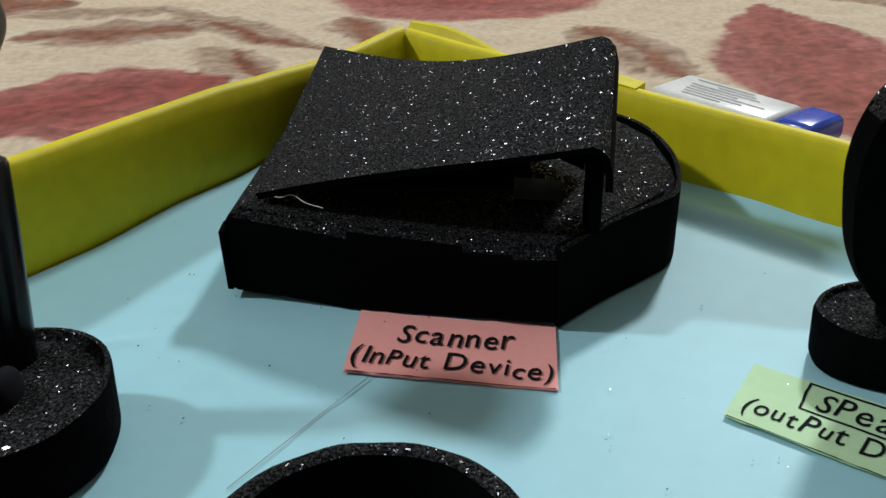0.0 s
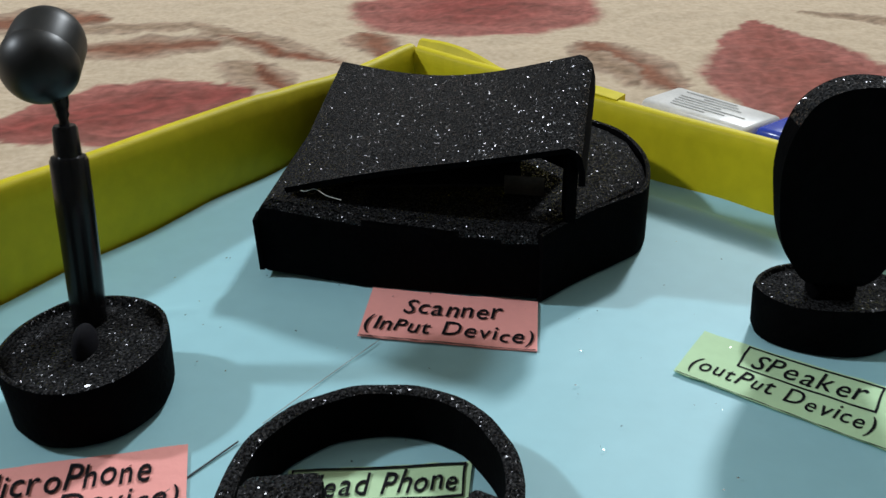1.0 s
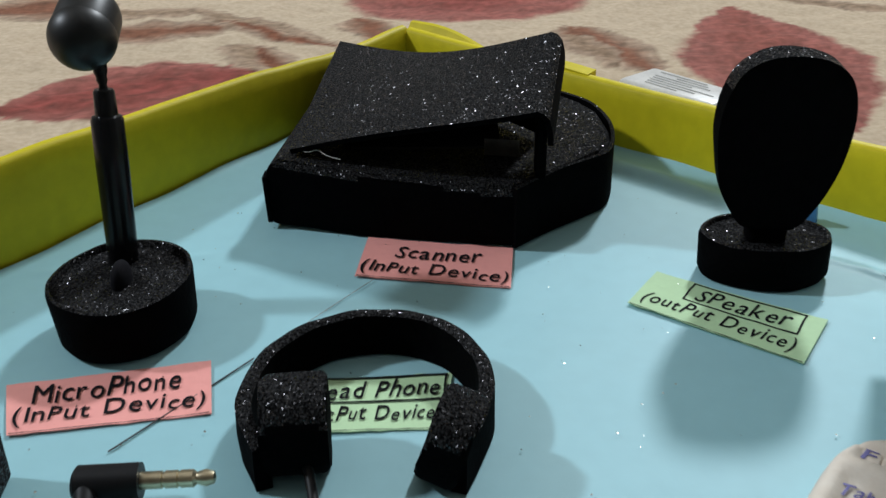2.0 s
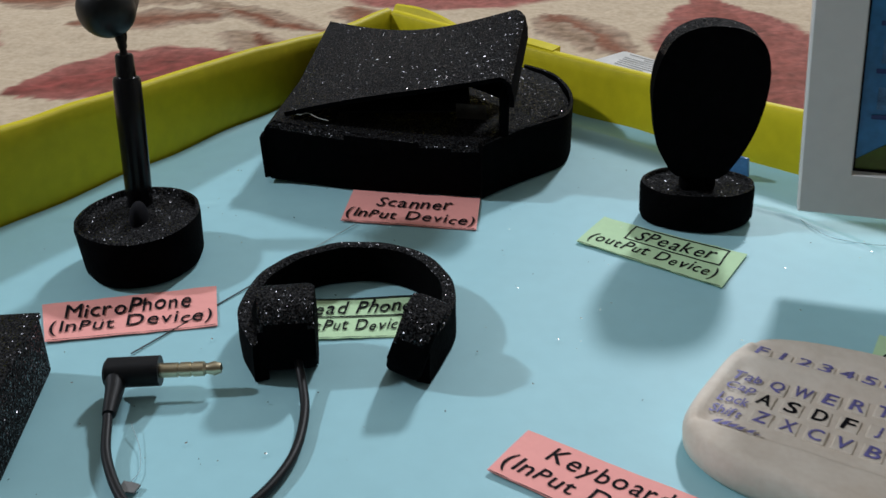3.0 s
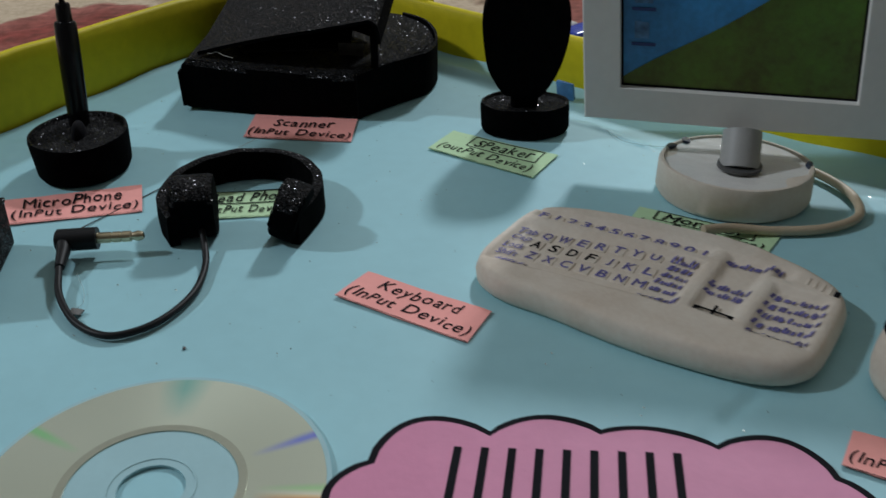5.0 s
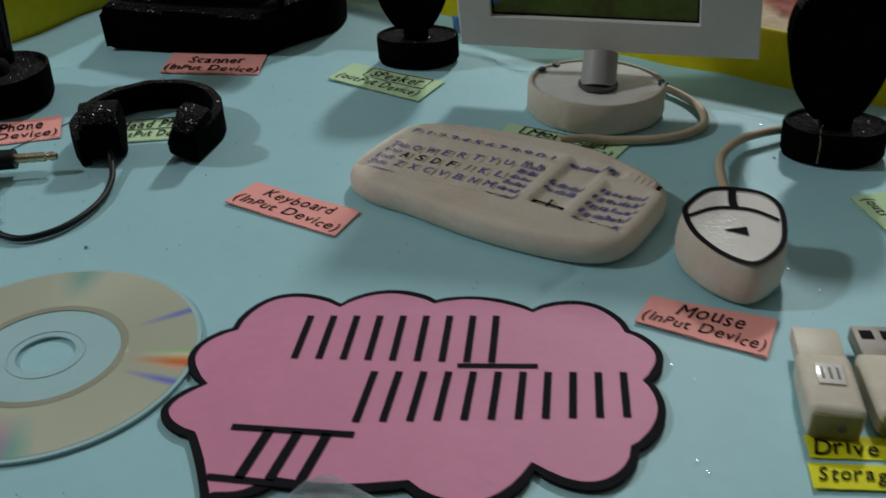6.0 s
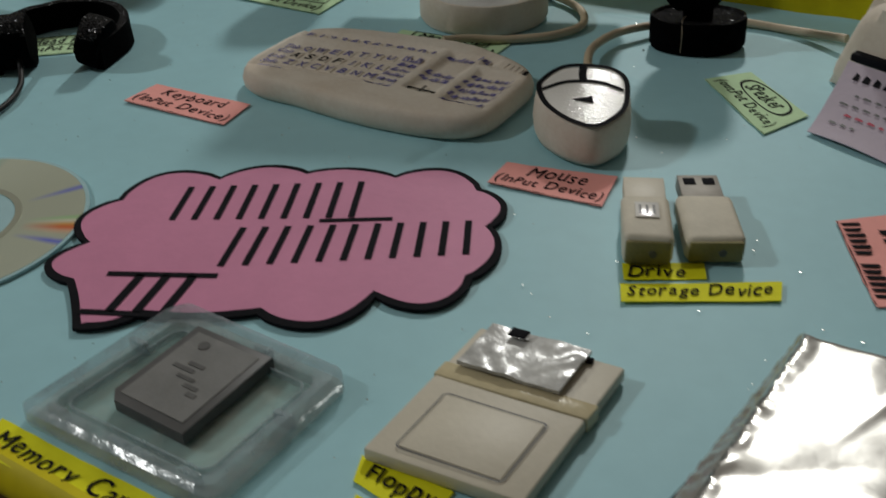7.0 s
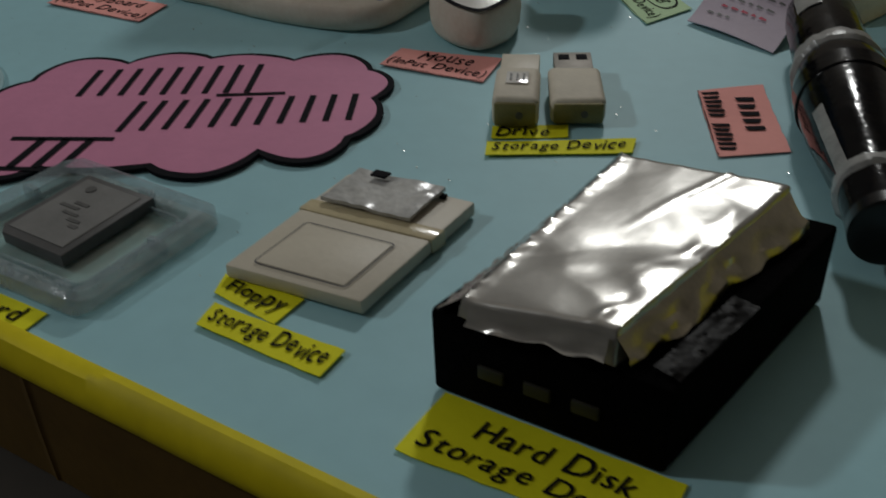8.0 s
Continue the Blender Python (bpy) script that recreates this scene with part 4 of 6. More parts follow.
    for k, (letters, x0, y0, x1, y1, hgt, ink) in enumerate(rows):
        for i, letter in enumerate(letters):
            s = i / (len(letters) - 1)
            key(x0 + (x1 - x0) * s, y0 + (y1 - y0) * s, letter, ink if i < 4 else BLUE_INK, hgt, i + k)
    # small unreadable words on the other keys
    rng = random.Random(5)

    def scribbles(spots, ink):
        for x, y, w in spots:
            sb = bmesh.new()
            for s in range(3):
                dx = rng.uniform(-0.0004, 0.0004)
                h = rng.uniform(0.0018, 0.0036)
                q = [(x + w * s / 3 + dx, y), (x + w * (s + 0.72) / 3 + dx, y + 0.0003), (x + w * (s + 0.72) / 3 + dx + 0.0005, y + h), (x + w * s / 3 + dx + 0.0004, y + h * 0.8)]
                sb.faces.new([sb.verts.new((a, b, surf(a, b) + 0.0004)) for a, b in q])
            part("key_mark", sb, ink, t, smooth=None)
    for j, words in enumerate(("Shift", "Lock", "Cap", "Tab")):
        x, y = -0.0462 - 0.0002 * j, -0.0190 + 0.0049 * j
        part("lettering", text_bm(words, lambda u, v: Vector((x + u * 0.0064, y + v * 0.0037 + u * 0.0010, surf(x + 0.003, y) + 0.0005)), 0.02, 0.1, j), BLUE_INK, t, smooth=None)
    scribbles([(-0.0440, -0.0228, 0.0050), (-0.0385, -0.0222, 0.0045)], BLUE_INK)
    scribbles([(0.0008 + 0.0042 * i, -0.0130 + 0.0043 * j, 0.0036) for i in range(2) for j in range(5)] + [(-0.0006 + 0.0040 * i, -0.0195 + 0.0008 * i, 0.0036) for i in range(3)], BLUE_INK)
    scribbles([(0.0145 + 0.0040 * i, -0.0066 + 0.0040 * j, 0.0034) for i in range(3) for j in range(2)] + [(0.0146 + 0.0042 * i, 0.0115 + 0.0005 * i, 0.0036) for i in range(4)], BLUE_INK)
    scribbles([(0.0310 + 0.0040 * i, -0.0205 + 0.0052 * j + 0.0006 * i, 0.0034) for i in range(4) for j in range(5)], BLUE_INK)
    arrows = bmesh.new()
    for x0, y0, x1, y1, w in ((0.0145, -0.0145, 0.0270, -0.0150, 0.0009), (0.0207, -0.0175, 0.0207, -0.0115, 0.0009), (0.0145, -0.0165, 0.0170, -0.0145, 0.0012), (0.0250, -0.0150, 0.0272, -0.0165, 0.0012)):
        d = (Vector((x1, y1)) - Vector((x0, y0))).normalized()
        s = Vector((-d.y, d.x)) * w / 2
        arrows.faces.new([arrows.verts.new((*q, 0.0079)) for q in (Vector((x0, y0)) - s, Vector((x1, y1)) - s, Vector((x1, y1)) + s, Vector((x0, y0)) + s)])
    part("arrow_mark", arrows, INK, t, smooth=None)
    for i in range(4):
        part("vent_slot", block(0.0008, 0.0042, 0.0006, 0.0002, (0.0385 + 0.0022 * i, 0.0130 - 0.0006 * i, 0.0088)), WHITE_CLAY, t)
    part("lamp_mark", block(0.0016, 0.0028, 0.0005, 0.0002, (0.0470, 0.0105, 0.0087)), INK, t)


keyboard()

# ---------------------------------------------------------------- monitor


def monitor():
    turn = -15.3
    t = thing("monitor_model", pose(0.1574, 0.0998, 0, 0, 0, turn), "light grey card model monitor on a white oval foot", "monitor")
    # foot, seen from above: white drum with a taped top
    foot = lathe([(0, 0.0004), (0.0254, 0.0004), (0.0264, 0.0020), (0.0264, 0.0112), (0.0259, 0.0123), (0.0248, 0.0124), (0.0243, 0.0114), (0, 0.0114)], 60)
    cover = lathe([(0, 0.0112), (0.0241, 0.0112), (0.0241, 0.0117), (0, 0.0119)], 60)
    for bm in (foot, cover):
        for v in bm.verts:
            v.co.y = v.co.y * 0.90 + 0.0035
    part("foot", wobble(foot, 0.0005, 60, 20), WHITE_CLAY, t)
    part("foot_cover", wobble(cover, 0.0003, 90, 21, False), WET_FILM, t, "glossy clear-taped white foot cover")
    for x, y, size in ((-0.0225, 0.0128, 0.0030), (-0.0170, 0.0195, 0.0024), (0.0248, 0.0056, 0.0022)):
        smear = wobble(prism(ellipse(size * 0.6, size, 18, x, y), 0.0116, 0.0127, 0.0003), 0.0009, 260, x * 100, False)
        part("ink_smear", smear, SMEAR, t, "blue-black ink smear")
    neck = lathe([(0, 0), (0.0068, 0), (0.0066, 0.0132), (0, 0.0132)], 32)
    lean = Matrix.Translation((0.0008, -0.0010, 0.0115)) @ pose(0, 0, 0, -34, 0, 0)
    bmesh.ops.transform(neck, matrix=lean, verts=neck.verts)
    part("neck", neck, GREY_PLASTIC, t, "grey plastic tube neck")
    ring = lathe([(0.0068, 0.0002), (0.0076, 0.0004), (0.0075, 0.0014), (0.0067, 0.0016)], 32)
    bmesh.ops.transform(ring, matrix=Matrix.Translation((0.0008, -0.0010, 0.0122)), verts=ring.verts)
    part("neck_ring", ring, DARK_GREY, t)
    # housing: back block, frame of four bars, screen
    z0, z1, x0, x1 = 0.0230, 0.1110, -0.0536, 0.0589
    a, b, c, d = x0 + 0.0127, x1 - 0.0218, z0 + 0.0119, z1 - 0.0120
    y0, y1 = 0.0068, 0.0118
    part("housing", block(x1 - x0 - 0.002, 0.016, z1 - z0 - 0.002, 0.0012, ((x0 + x1) / 2, 0.0205, (z0 + z1) / 2)), GREY_CARD, t)
    frame_ = bmesh.new()
    rings = []
    for (p0, p1, q0, q1), y in (((x0, x1, z0, z1), y1), ((x0, x1, z0, z1), y0 + 0.0004), ((x0 + 0.0004, x1 - 0.0004, z0 + 0.0004, z1 - 0.0004), y0), ((a - 0.0003, b + 0.0003, c - 0.0003, d + 0.0003), y0), ((a, b, c, d), y0 + 0.0003), ((a, b, c, d), y1)):
        rings.append([frame_.verts.new((px, y, pz)) for px, pz in ((p0, q0), (p1, q0), (p1, q1), (p0, q1))])
    for k in range(6):
        for i in range(4):
            j = (i + 1) % 4
            frame_.faces.new((rings[k][i], rings[k][j], rings[(k + 1) % 6][j], rings[(k + 1) % 6][i]))
    part("bezel", frame_, GREY_CARD, t, smooth=0.3)
    screen = part("screen", block(b - a + 0.001, 0.001, d - c + 0.001, 0, ((a + b) / 2, 0.0107, (c + d) / 2)), SKY_PRINT, t, "printed desktop picture with blue sky and green hill")

    def flat(points, y, mat, name, label=""):
        fb = bmesh.new()
        fb.faces.new([fb.verts.new((px, y, pz)) for px, pz in points])
        part(name, fb, mat, screen, label, smooth=None)
    hill = [(a + 0.0004, c + 0.0004)] + [(b - 0.0004, c + 0.0004)] + [(b - 0.0004, c + 0.0440)]
    for i in range(17):
        s = i / 16
        hill.append((b - 0.0004 - (b - a - 0.0008) * s, c + 0.0440 - 0.0410 * s ** 1.25 + 0.0030 * math.sin(s * 7) * (1 - s)))
    flat(hill, 0.0100, HILL_PRINT, "hill", "painted green hill")
    rng = random.Random(8)
    for j in range(5):
        z = c + 0.0170 + 0.0120 * j
        if z < d - 0.006:
            w = rng.uniform(0.0045, 0.0060)
            flat([(a + 0.0045, z), (a + 0.0045 + w, z), (a + 0.0045 + w, z + 0.0055), (a + 0.0045, z + 0.0060)], 0.0099, ICON_PRINT, "icon")
            flat([(a + 0.0035, z - 0.0026), (a + 0.0115, z - 0.0026), (a + 0.0115, z - 0.0014), (a + 0.0035, z - 0.0014)], 0.0099, CAPTION, "icon_caption")
    for px, pz, qx, qz in ((a, c, b, c + 0.0008), (a, d - 0.0008, b, d), (a, c, a + 0.0008, d), (b - 0.0008, c, b, d)):
        flat([(px, pz), (qx, pz), (qx, qz), (px, qz)], 0.0097, INK, "drawn_edge")

    # the hand-cut housing leans a little sideways
    for ob in t.children_recursive:
        if ob.name.split(".")[0] in ("housing", "bezel", "screen", "hill", "icon", "icon_caption", "drawn_edge"):
            for v in ob.data.vertices:
                v.co.x -= 0.085 * (v.co.z - z0)


SMEAR = material("blue_black_smear", (0.035, 0.045, 0.085), 0.35, var=0.6, scale=300, bump=0.4, bump_scale=300)
SKY_PRINT = material("blue_sky_print", (0.06, 0.30, 0.66), 0.35, var=0.35, scale=50, spec=0.5)
HILL_PRINT = material("green_hill_print", (0.08, 0.17, 0.015), 0.35, var=0.6, scale=40, spec=0.5, second=(0.065, 0.075, 0.008))
CAPTION = material("caption_print", (0.02, 0.06, 0.22), 0.4, var=0.3, scale=300)
ICON_PRINT = material("icon_print", (0.09, 0.25, 0.48), 0.35, var=0.6, scale=300)
monitor()

# ---------------------------------------------------------------- cables


BLUE_FILM = material("blue_film", (0.08, 0.20, 0.42), 0.2, var=0.4, scale=200, bump=0.6, bump_scale=300, spec=0.6)


def cable(points, r, mat, label, seed):
    path = smooth_path([Vector(q) + Vector((-0.0017, 0.0007, -0.0007)) for q in points], 9)
    ob = single("cable", sweep(path, disc(r, 14)), mat, pose(0, 0, 0), label, "cable", "beige cables")
    if seed == 1:
        part("tape_wrap", wobble(sweep(path[13:18], disc(r * 1.35, 12)), 0.0004, 400, 5, False), BLUE_FILM, ob, "blue film wrapped round the cable")


cable(((0.1640, 0.1235, 0.0035), (0.1790, 0.1270, 0.0035), (0.1930, 0.1140, 0.0030), (0.1995, 0.0960, 0.0028), (0.1960, 0.0800, 0.0026), (0.1820, 0.0720, 0.0026), (0.1640, 0.0712, 0.0026), (0.1500, 0.0715, 0.0040), (0.1400, 0.0690, 0.0050)), 0.0016, BEIGE,
      "beige cable looping round the monitor foot to the keyboard", 1)
cable(((0.1815, 0.0010, 0.0130), (0.1845, 0.0150, 0.0085), (0.1880, 0.0330, 0.0060), (0.1935, 0.0500, 0.0050), (0.2040, 0.0620, 0.0050), (0.2170, 0.0680, 0.0050), (0.2350, 0.0740, 0.0030), (0.2550, 0.0740, 0.0026), (0.2740, 0.0600, 0.0026), (0.2860, 0.0400, 0.0060)), 0.0016, BEIGE,
      "beige cable running from the mouse past the speaker", 2)

# ---------------------------------------------------------------- mouse


def mouse():
    t = thing("mouse_model", pose(0.1735, -0.0146, 0, 0, 0, -12), "white model mouse with black marker lines", "computer mouse")

    turns = ((0.0141, 0.0093), (0.0100, 0.0150), (0.0015, 0.0164), (-0.0066, 0.0156), (-0.0126, 0.0098), (-0.0139, 0.0050), (-0.0112, -0.0040), (-0.0046, -0.0121), (0.0032, -0.0156), (0.0092, -0.0114), (0.0134, -0.0036))

    def outline(k, n=5):
        pts = []
        for i in range(len(turns)):
            p0, p1, p2, p3 = [Vector(turns[(i + d) % len(turns)]) for d in (-1, 0, 1, 2)]
            for j in range(n):
                u = j / n
                q = 0.5 * (2 * p1 + (p2 - p0) * u + (2 * p0 - 5 * p1 + 4 * p2 - p3) * u * u + (3 * p1 - p0 - 3 * p2 + p3) * u ** 3)
                pts.append((q.x * k, q.y * k))
        return pts

    def top(x, y):
        return 0.0152 + 0.0032 * (y / 0.017) + 0.0010 * (1 - (x / 0.014) ** 2)
    bm = bmesh.new()
    loops = []
    o = outline(1.0)
    for f, k in ((0.03, 1.0), (0.15, 1.06), (0.4, 1.09), (0.7, 1.06), (0.88, 1.02), (0.97, 0.985)):
        loops.append([bm.verts.new((x * k, y * k, 0.0004 + top(x, y) * f)) for x, y in o])
    for k in (0.94, 0.86, 0.7, 0.5, 0.3, 0.1):
        loops.append([bm.verts.new((x * k, y * k, top(x * k, y * k))) for x, y in o])
    n = len(o)
    for a, b in zip(loops, loops[1:]):
        for i in range(n):
            bm.faces.new((a[i], a[(i + 1) % n], b[(i + 1) % n], b[i]))
    bm.faces.new(loops[0][::-1])
    bm.faces.new(loops[-1])
    part("body", bm, WHITE_CLAY, t, smooth=1.2)
    cover = bmesh.new()
    rows = [[cover.verts.new((x * k, y * k, top(x * k, y * k) + 0.0003)) for x, y in o] for k in (0.93, 0.6, 0.3, 0.05)]
    for a, b in zip(rows, rows[1:]):
        for i in range(n):
            cover.faces.new((a[i], a[(i + 1) % n], b[(i + 1) % n], b[i]))
    cover.faces.new(rows[-1])
    part("top_cover", cover, WHITE_TAPE, t, "glossy taped white top", smooth=3.2)

    def stroke(pts, w, name):
        sb = bmesh.new()
        path = smooth_path([Vector((x, y, 0)) for x, y in pts], 6)
        left, right = [], []
        for i, q in enumerate(path):
            d = (path[min(i + 1, len(path) - 1)] - path[max(i - 1, 0)]).normalized()
            s = Vector((-d.y, d.x, 0)) * w / 2
            for lst, v in ((left, q + s), (right, q - s)):
                lst.append(sb.verts.new((v.x, v.y, top(v.x, v.y) + 0.0006)))
        for i in range(len(path) - 1):
            sb.faces.new((right[i], right[i + 1], left[i + 1], left[i]))
        part(name, sb, INK, t, smooth=None)
    ring = outline(0.965)
    stroke(ring + ring[:2], 0.0016, "rim_line")
    stroke([(-0.0125, 0.0040), (-0.006, 0.0068), (0, 0.0074), (0.006, 0.0068), (0.0125, 0.0040)], 0.0013, "button_line")
    stroke([(0.0002, 0.0078), (0.0, 0.0115), (0.0004, 0.0160)], 0.0024, "wheel_line")
    sb = bmesh.new()
    sb.faces.new([sb.verts.new((x, y, top(x, y) + 0.0006)) for x, y in ((-0.0036, -0.0022), (0.0034, -0.0040), (0.0030, -0.0004))])
    part("emblem", sb, INK, t, "small black drawn triangle", smooth=None)


mouse()

# ---------------------------------------------------------------- memory sticks


def stick(c, turn, w, l, h, label, window):
    t = thing("usb_stick", Matrix.Translation(c) @ pose(0, 0, 0, 0, 0, turn), label, "usb stick", "model usb sticks")
    part("body", wobble(block(w, l, h, 0.0020, (0, 0, h / 2 + 0.0003), 4), 0.0005, 110, 30 + w * 1000, True), STICK_CLAY, t)
    plug = part("plug", block(0.0112, 0.0125, 0.0042, 0.0003, (0, l / 2 + 0.0055, h * 0.62)), DULL_METAL if not window else BEIGE_PLASTIC, t, "bare metal plug" if not window else "white paper wrapped plug")
    for x in () if window else (-0.0026, 0.0026):
        part("plug_hole", block(0.0032, 0.0034, 0.0003, 0.0001, (x, l / 2 + 0.0080, h * 0.62 + 0.0022)), INK, plug)
    part("end_cap", block(w * 0.90, 0.0014, h * 0.80, 0.0007, (0, -l / 2 - 0.0000, h / 2)), OCHRE, t, "dark yellowish end")
    part("screw_mark", prism(ellipse(0.0010, 0.0010, 14), 0, 0.0004), DARK_GREY, t).matrix_local = pose(w * 0.1, -l / 2 - 0.0007, h * 0.5, 90, 0, 0)
    if window:
        part("sticker", block(0.0062, 0.0075, 0.0003, 0.0001, (0, 0.0020, h + 0.0006)), WET_FILM, t, "shiny white sticker")
        for k in range(3):
            part("sticker_line", block(0.0006, 0.0042, 0.0002, 0, (-0.0018 + 0.0018 * k, 0.0020, h + 0.0008)), DARK_GREY, t)


# End plate colour: a darker, more olive foam than the stick body.
OCHRE = material("dark_olive_foam", (0.24, 0.21, 0.08), 0.6, var=0.3, scale=120, bump=0.4, bump_scale=300)
stick((0.1782, -0.0732, 0), -13, 0.0126, 0.0215, 0.0088, "off-white model usb stick with a shiny sticker", True)
stick((0.1950, -0.0738, 0), -9, 0.0152, 0.0225, 0.0076, "off-white model usb stick with a bare metal plug", False)

# ---------------------------------------------------------------- cloud plaque


def cloud():
    c = Vector((0.0842, -0.0560, 0))
    t = thing("name_plaque", Matrix.Translation(c), "pink cloud-shaped paper plaque with thick black outline", "plaque")
    # cusps of the cloud, each with the swell of the lobe that follows it
    cusps = ((-0.0562, 0.0043, 0.0075), (-0.0512, 0.0270, 0.0105), (-0.0222, 0.0355, 0.0058), (0.0043, 0.0347, 0.0036), (0.0303, 0.0280, 0.0085), (0.0548, 0.0160, 0.0058), (0.0550, -0.0049, 0.0048), (0.0468, -0.0280, 0.0092), (0.0221, -0.0323, 0.0090), (-0.0069, -0.0351, 0.0016), (-0.0359, -0.0320, 0.0020), (-0.0510, -0.0346, -0.0004), (-0.0568, -0.0147, 0.0082))
    outer = []
    for (x0, y0, swell), (x1, y1, _) in zip(cusps, cusps[1:] + cusps[:1]):
        a, b = Vector((x0, y0)), Vector((x1, y1))
        d = (b - a).normalized()
        side = Vector((-d.y, d.x))
        for i in range(14):
            s = i / 14
            q = a.lerp(b, s) + side * swell * math.sin(math.pi * s) ** 0.72
            outer.append((q.x, q.y))
    outer = outer[::-1]
    inner = []
    n = len(outer)
    for i in range(n):
        p0, p1 = Vector(outer[i - 2]), Vector(outer[(i + 2) % n])
        d = (p1 - p0).normalized()
        width = 0.0019 + 0.0006 * max(d.x, 0) + 0.0005 * noise.noise((i * 0.13, 4, 0))
        q = Vector(outer[i]) + Vector((-d.y, d.x)) * width
        inner.append((q.x, q.y))
    part("border", prism(outer, 0.0004, 0.0014), INK, t, "thick black marker outline")
    part("paper", prism(inner, 0.0010, 0.0015), PINK, t, "pink paper")

    def bars(spots, name):
        for (x0, y0), (x1, y1), w in spots:
            a, b = Vector((x0, y0)) - c.xy, Vector((x1, y1)) - c.xy
            d = (b - a).normalized()
            s = Vector((-d.y, d.x)) * w / 2
            sb = bmesh.new()
            sb.faces.new([sb.verts.new((*q, 0.0017)) for q in (a - s, b - s, b + s, a + s)])
            part(name, sb, INK, t, smooth=None)
    # two rows of plain slanting bars
    bars([((0.0505 + 0.0063 * i, -0.0440 - 0.0008 * i), (0.0540 + 0.0063 * i, -0.0258 - 0.0006 * i), 0.0019) for i in range(9)], "written_bar")
    bars([((0.0665 + 0.0064 * i, -0.0695 - 0.0004 * i), (0.0712 + 0.0062 * i, -0.0512 - 0.0006 * i), 0.0019) for i in range(11)], "written_bar")
    bars([((0.0921, -0.0508), (0.1124, -0.0529), 0.0017)], "underline")
    # the numeral III between two ruled lines
    bars([((0.0374, -0.0685), (0.0663, -0.0738), 0.0020), ((0.0337, -0.0843), (0.0545, -0.0888), 0.0020)], "numeral_line")
    bars([((0.0408 + 0.0068 * i, -0.0855 - 0.0012 * i), (0.0465 + 0.0068 * i, -0.0703 - 0.0013 * i), 0.0024) for i in range(3)], "numeral_stroke")


cloud()

# ---------------------------------------------------------------- small disc


def disc_material():
    m = bpy.data.materials.new("disc_data_side")
    m.use_nodes = True
    nt = m.node_tree
    b = nt.nodes["Principled BSDF"]
    b.inputs["Metallic"].default_value, b.inputs["Roughness"].default_value = 0.55, 0.34
    b.inputs["Anisotropic"].default_value = 0.5
    tan = nt.nodes.new("ShaderNodeTangent")
    tan.direction_type, tan.axis = "RADIAL", "Z"
    nt.links.new(tan.outputs[0], b.inputs["Tangent"])
    co = nt.nodes.new("ShaderNodeTexCoord")
    sep = nt.nodes.new("ShaderNodeSeparateXYZ")
    nt.links.new(co.outputs["Object"], sep.inputs[0])
    at = nt.nodes.new("ShaderNodeMath")
    at.operation = "ARCTAN2"
    nt.links.new(sep.outputs["Y"], at.inputs[0])
    nt.links.new(sep.outputs["X"], at.inputs[1])
    rng = nt.nodes.new("ShaderNodeMapRange")
    rng.inputs["From Min"].default_value, rng.inputs["From Max"].default_value = -math.pi, math.pi
    nt.links.new(at.outputs[0], rng.inputs["Value"])
    # Rainbow sheen is painted: fixed colour streaks by angle, whatever the lamps do.
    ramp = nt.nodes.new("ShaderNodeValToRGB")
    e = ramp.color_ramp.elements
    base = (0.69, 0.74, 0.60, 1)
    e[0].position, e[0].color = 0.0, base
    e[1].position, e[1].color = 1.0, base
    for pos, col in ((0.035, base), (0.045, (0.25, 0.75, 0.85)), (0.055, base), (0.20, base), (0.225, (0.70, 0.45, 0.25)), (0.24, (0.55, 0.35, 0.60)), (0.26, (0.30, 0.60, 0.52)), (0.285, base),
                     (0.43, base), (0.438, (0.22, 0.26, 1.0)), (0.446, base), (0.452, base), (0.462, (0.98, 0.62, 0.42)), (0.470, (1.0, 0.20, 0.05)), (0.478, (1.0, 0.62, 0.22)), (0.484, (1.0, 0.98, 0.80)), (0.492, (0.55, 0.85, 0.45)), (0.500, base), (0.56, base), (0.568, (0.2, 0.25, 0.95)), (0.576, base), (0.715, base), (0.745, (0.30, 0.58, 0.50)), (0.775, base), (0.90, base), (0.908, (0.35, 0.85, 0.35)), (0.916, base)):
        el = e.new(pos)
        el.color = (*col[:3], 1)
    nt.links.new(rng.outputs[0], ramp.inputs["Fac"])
    # The painted streaks fade in from the hub outwards.
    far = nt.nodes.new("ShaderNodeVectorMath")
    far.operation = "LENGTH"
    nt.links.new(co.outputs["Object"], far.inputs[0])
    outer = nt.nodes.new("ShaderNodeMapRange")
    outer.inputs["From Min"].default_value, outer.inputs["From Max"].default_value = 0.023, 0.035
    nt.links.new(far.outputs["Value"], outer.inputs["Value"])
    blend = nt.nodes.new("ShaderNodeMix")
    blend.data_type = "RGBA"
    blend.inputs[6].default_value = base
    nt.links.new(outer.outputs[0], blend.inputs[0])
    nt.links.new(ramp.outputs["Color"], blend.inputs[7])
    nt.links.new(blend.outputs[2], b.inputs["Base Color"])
    return m


def annulus(r0, r1, z0, z1, n=96):
    bm = bmesh.new()
    rings = [[bm.verts.new((r * math.cos(2 * math.pi * i / n), r * math.sin(2 * math.pi * i / n), z)) for i in range(n)] for r, z in ((r0, z0), (r1, z0), (r1, z1), (r0, z1))]
    for k in range(4):
        a, b = rings[k], rings[(k + 1) % 4]
        for i in range(n):
            bm.faces.new((a[i], a[(i + 1) % n], b[(i + 1) % n], b[i]))
    return bm


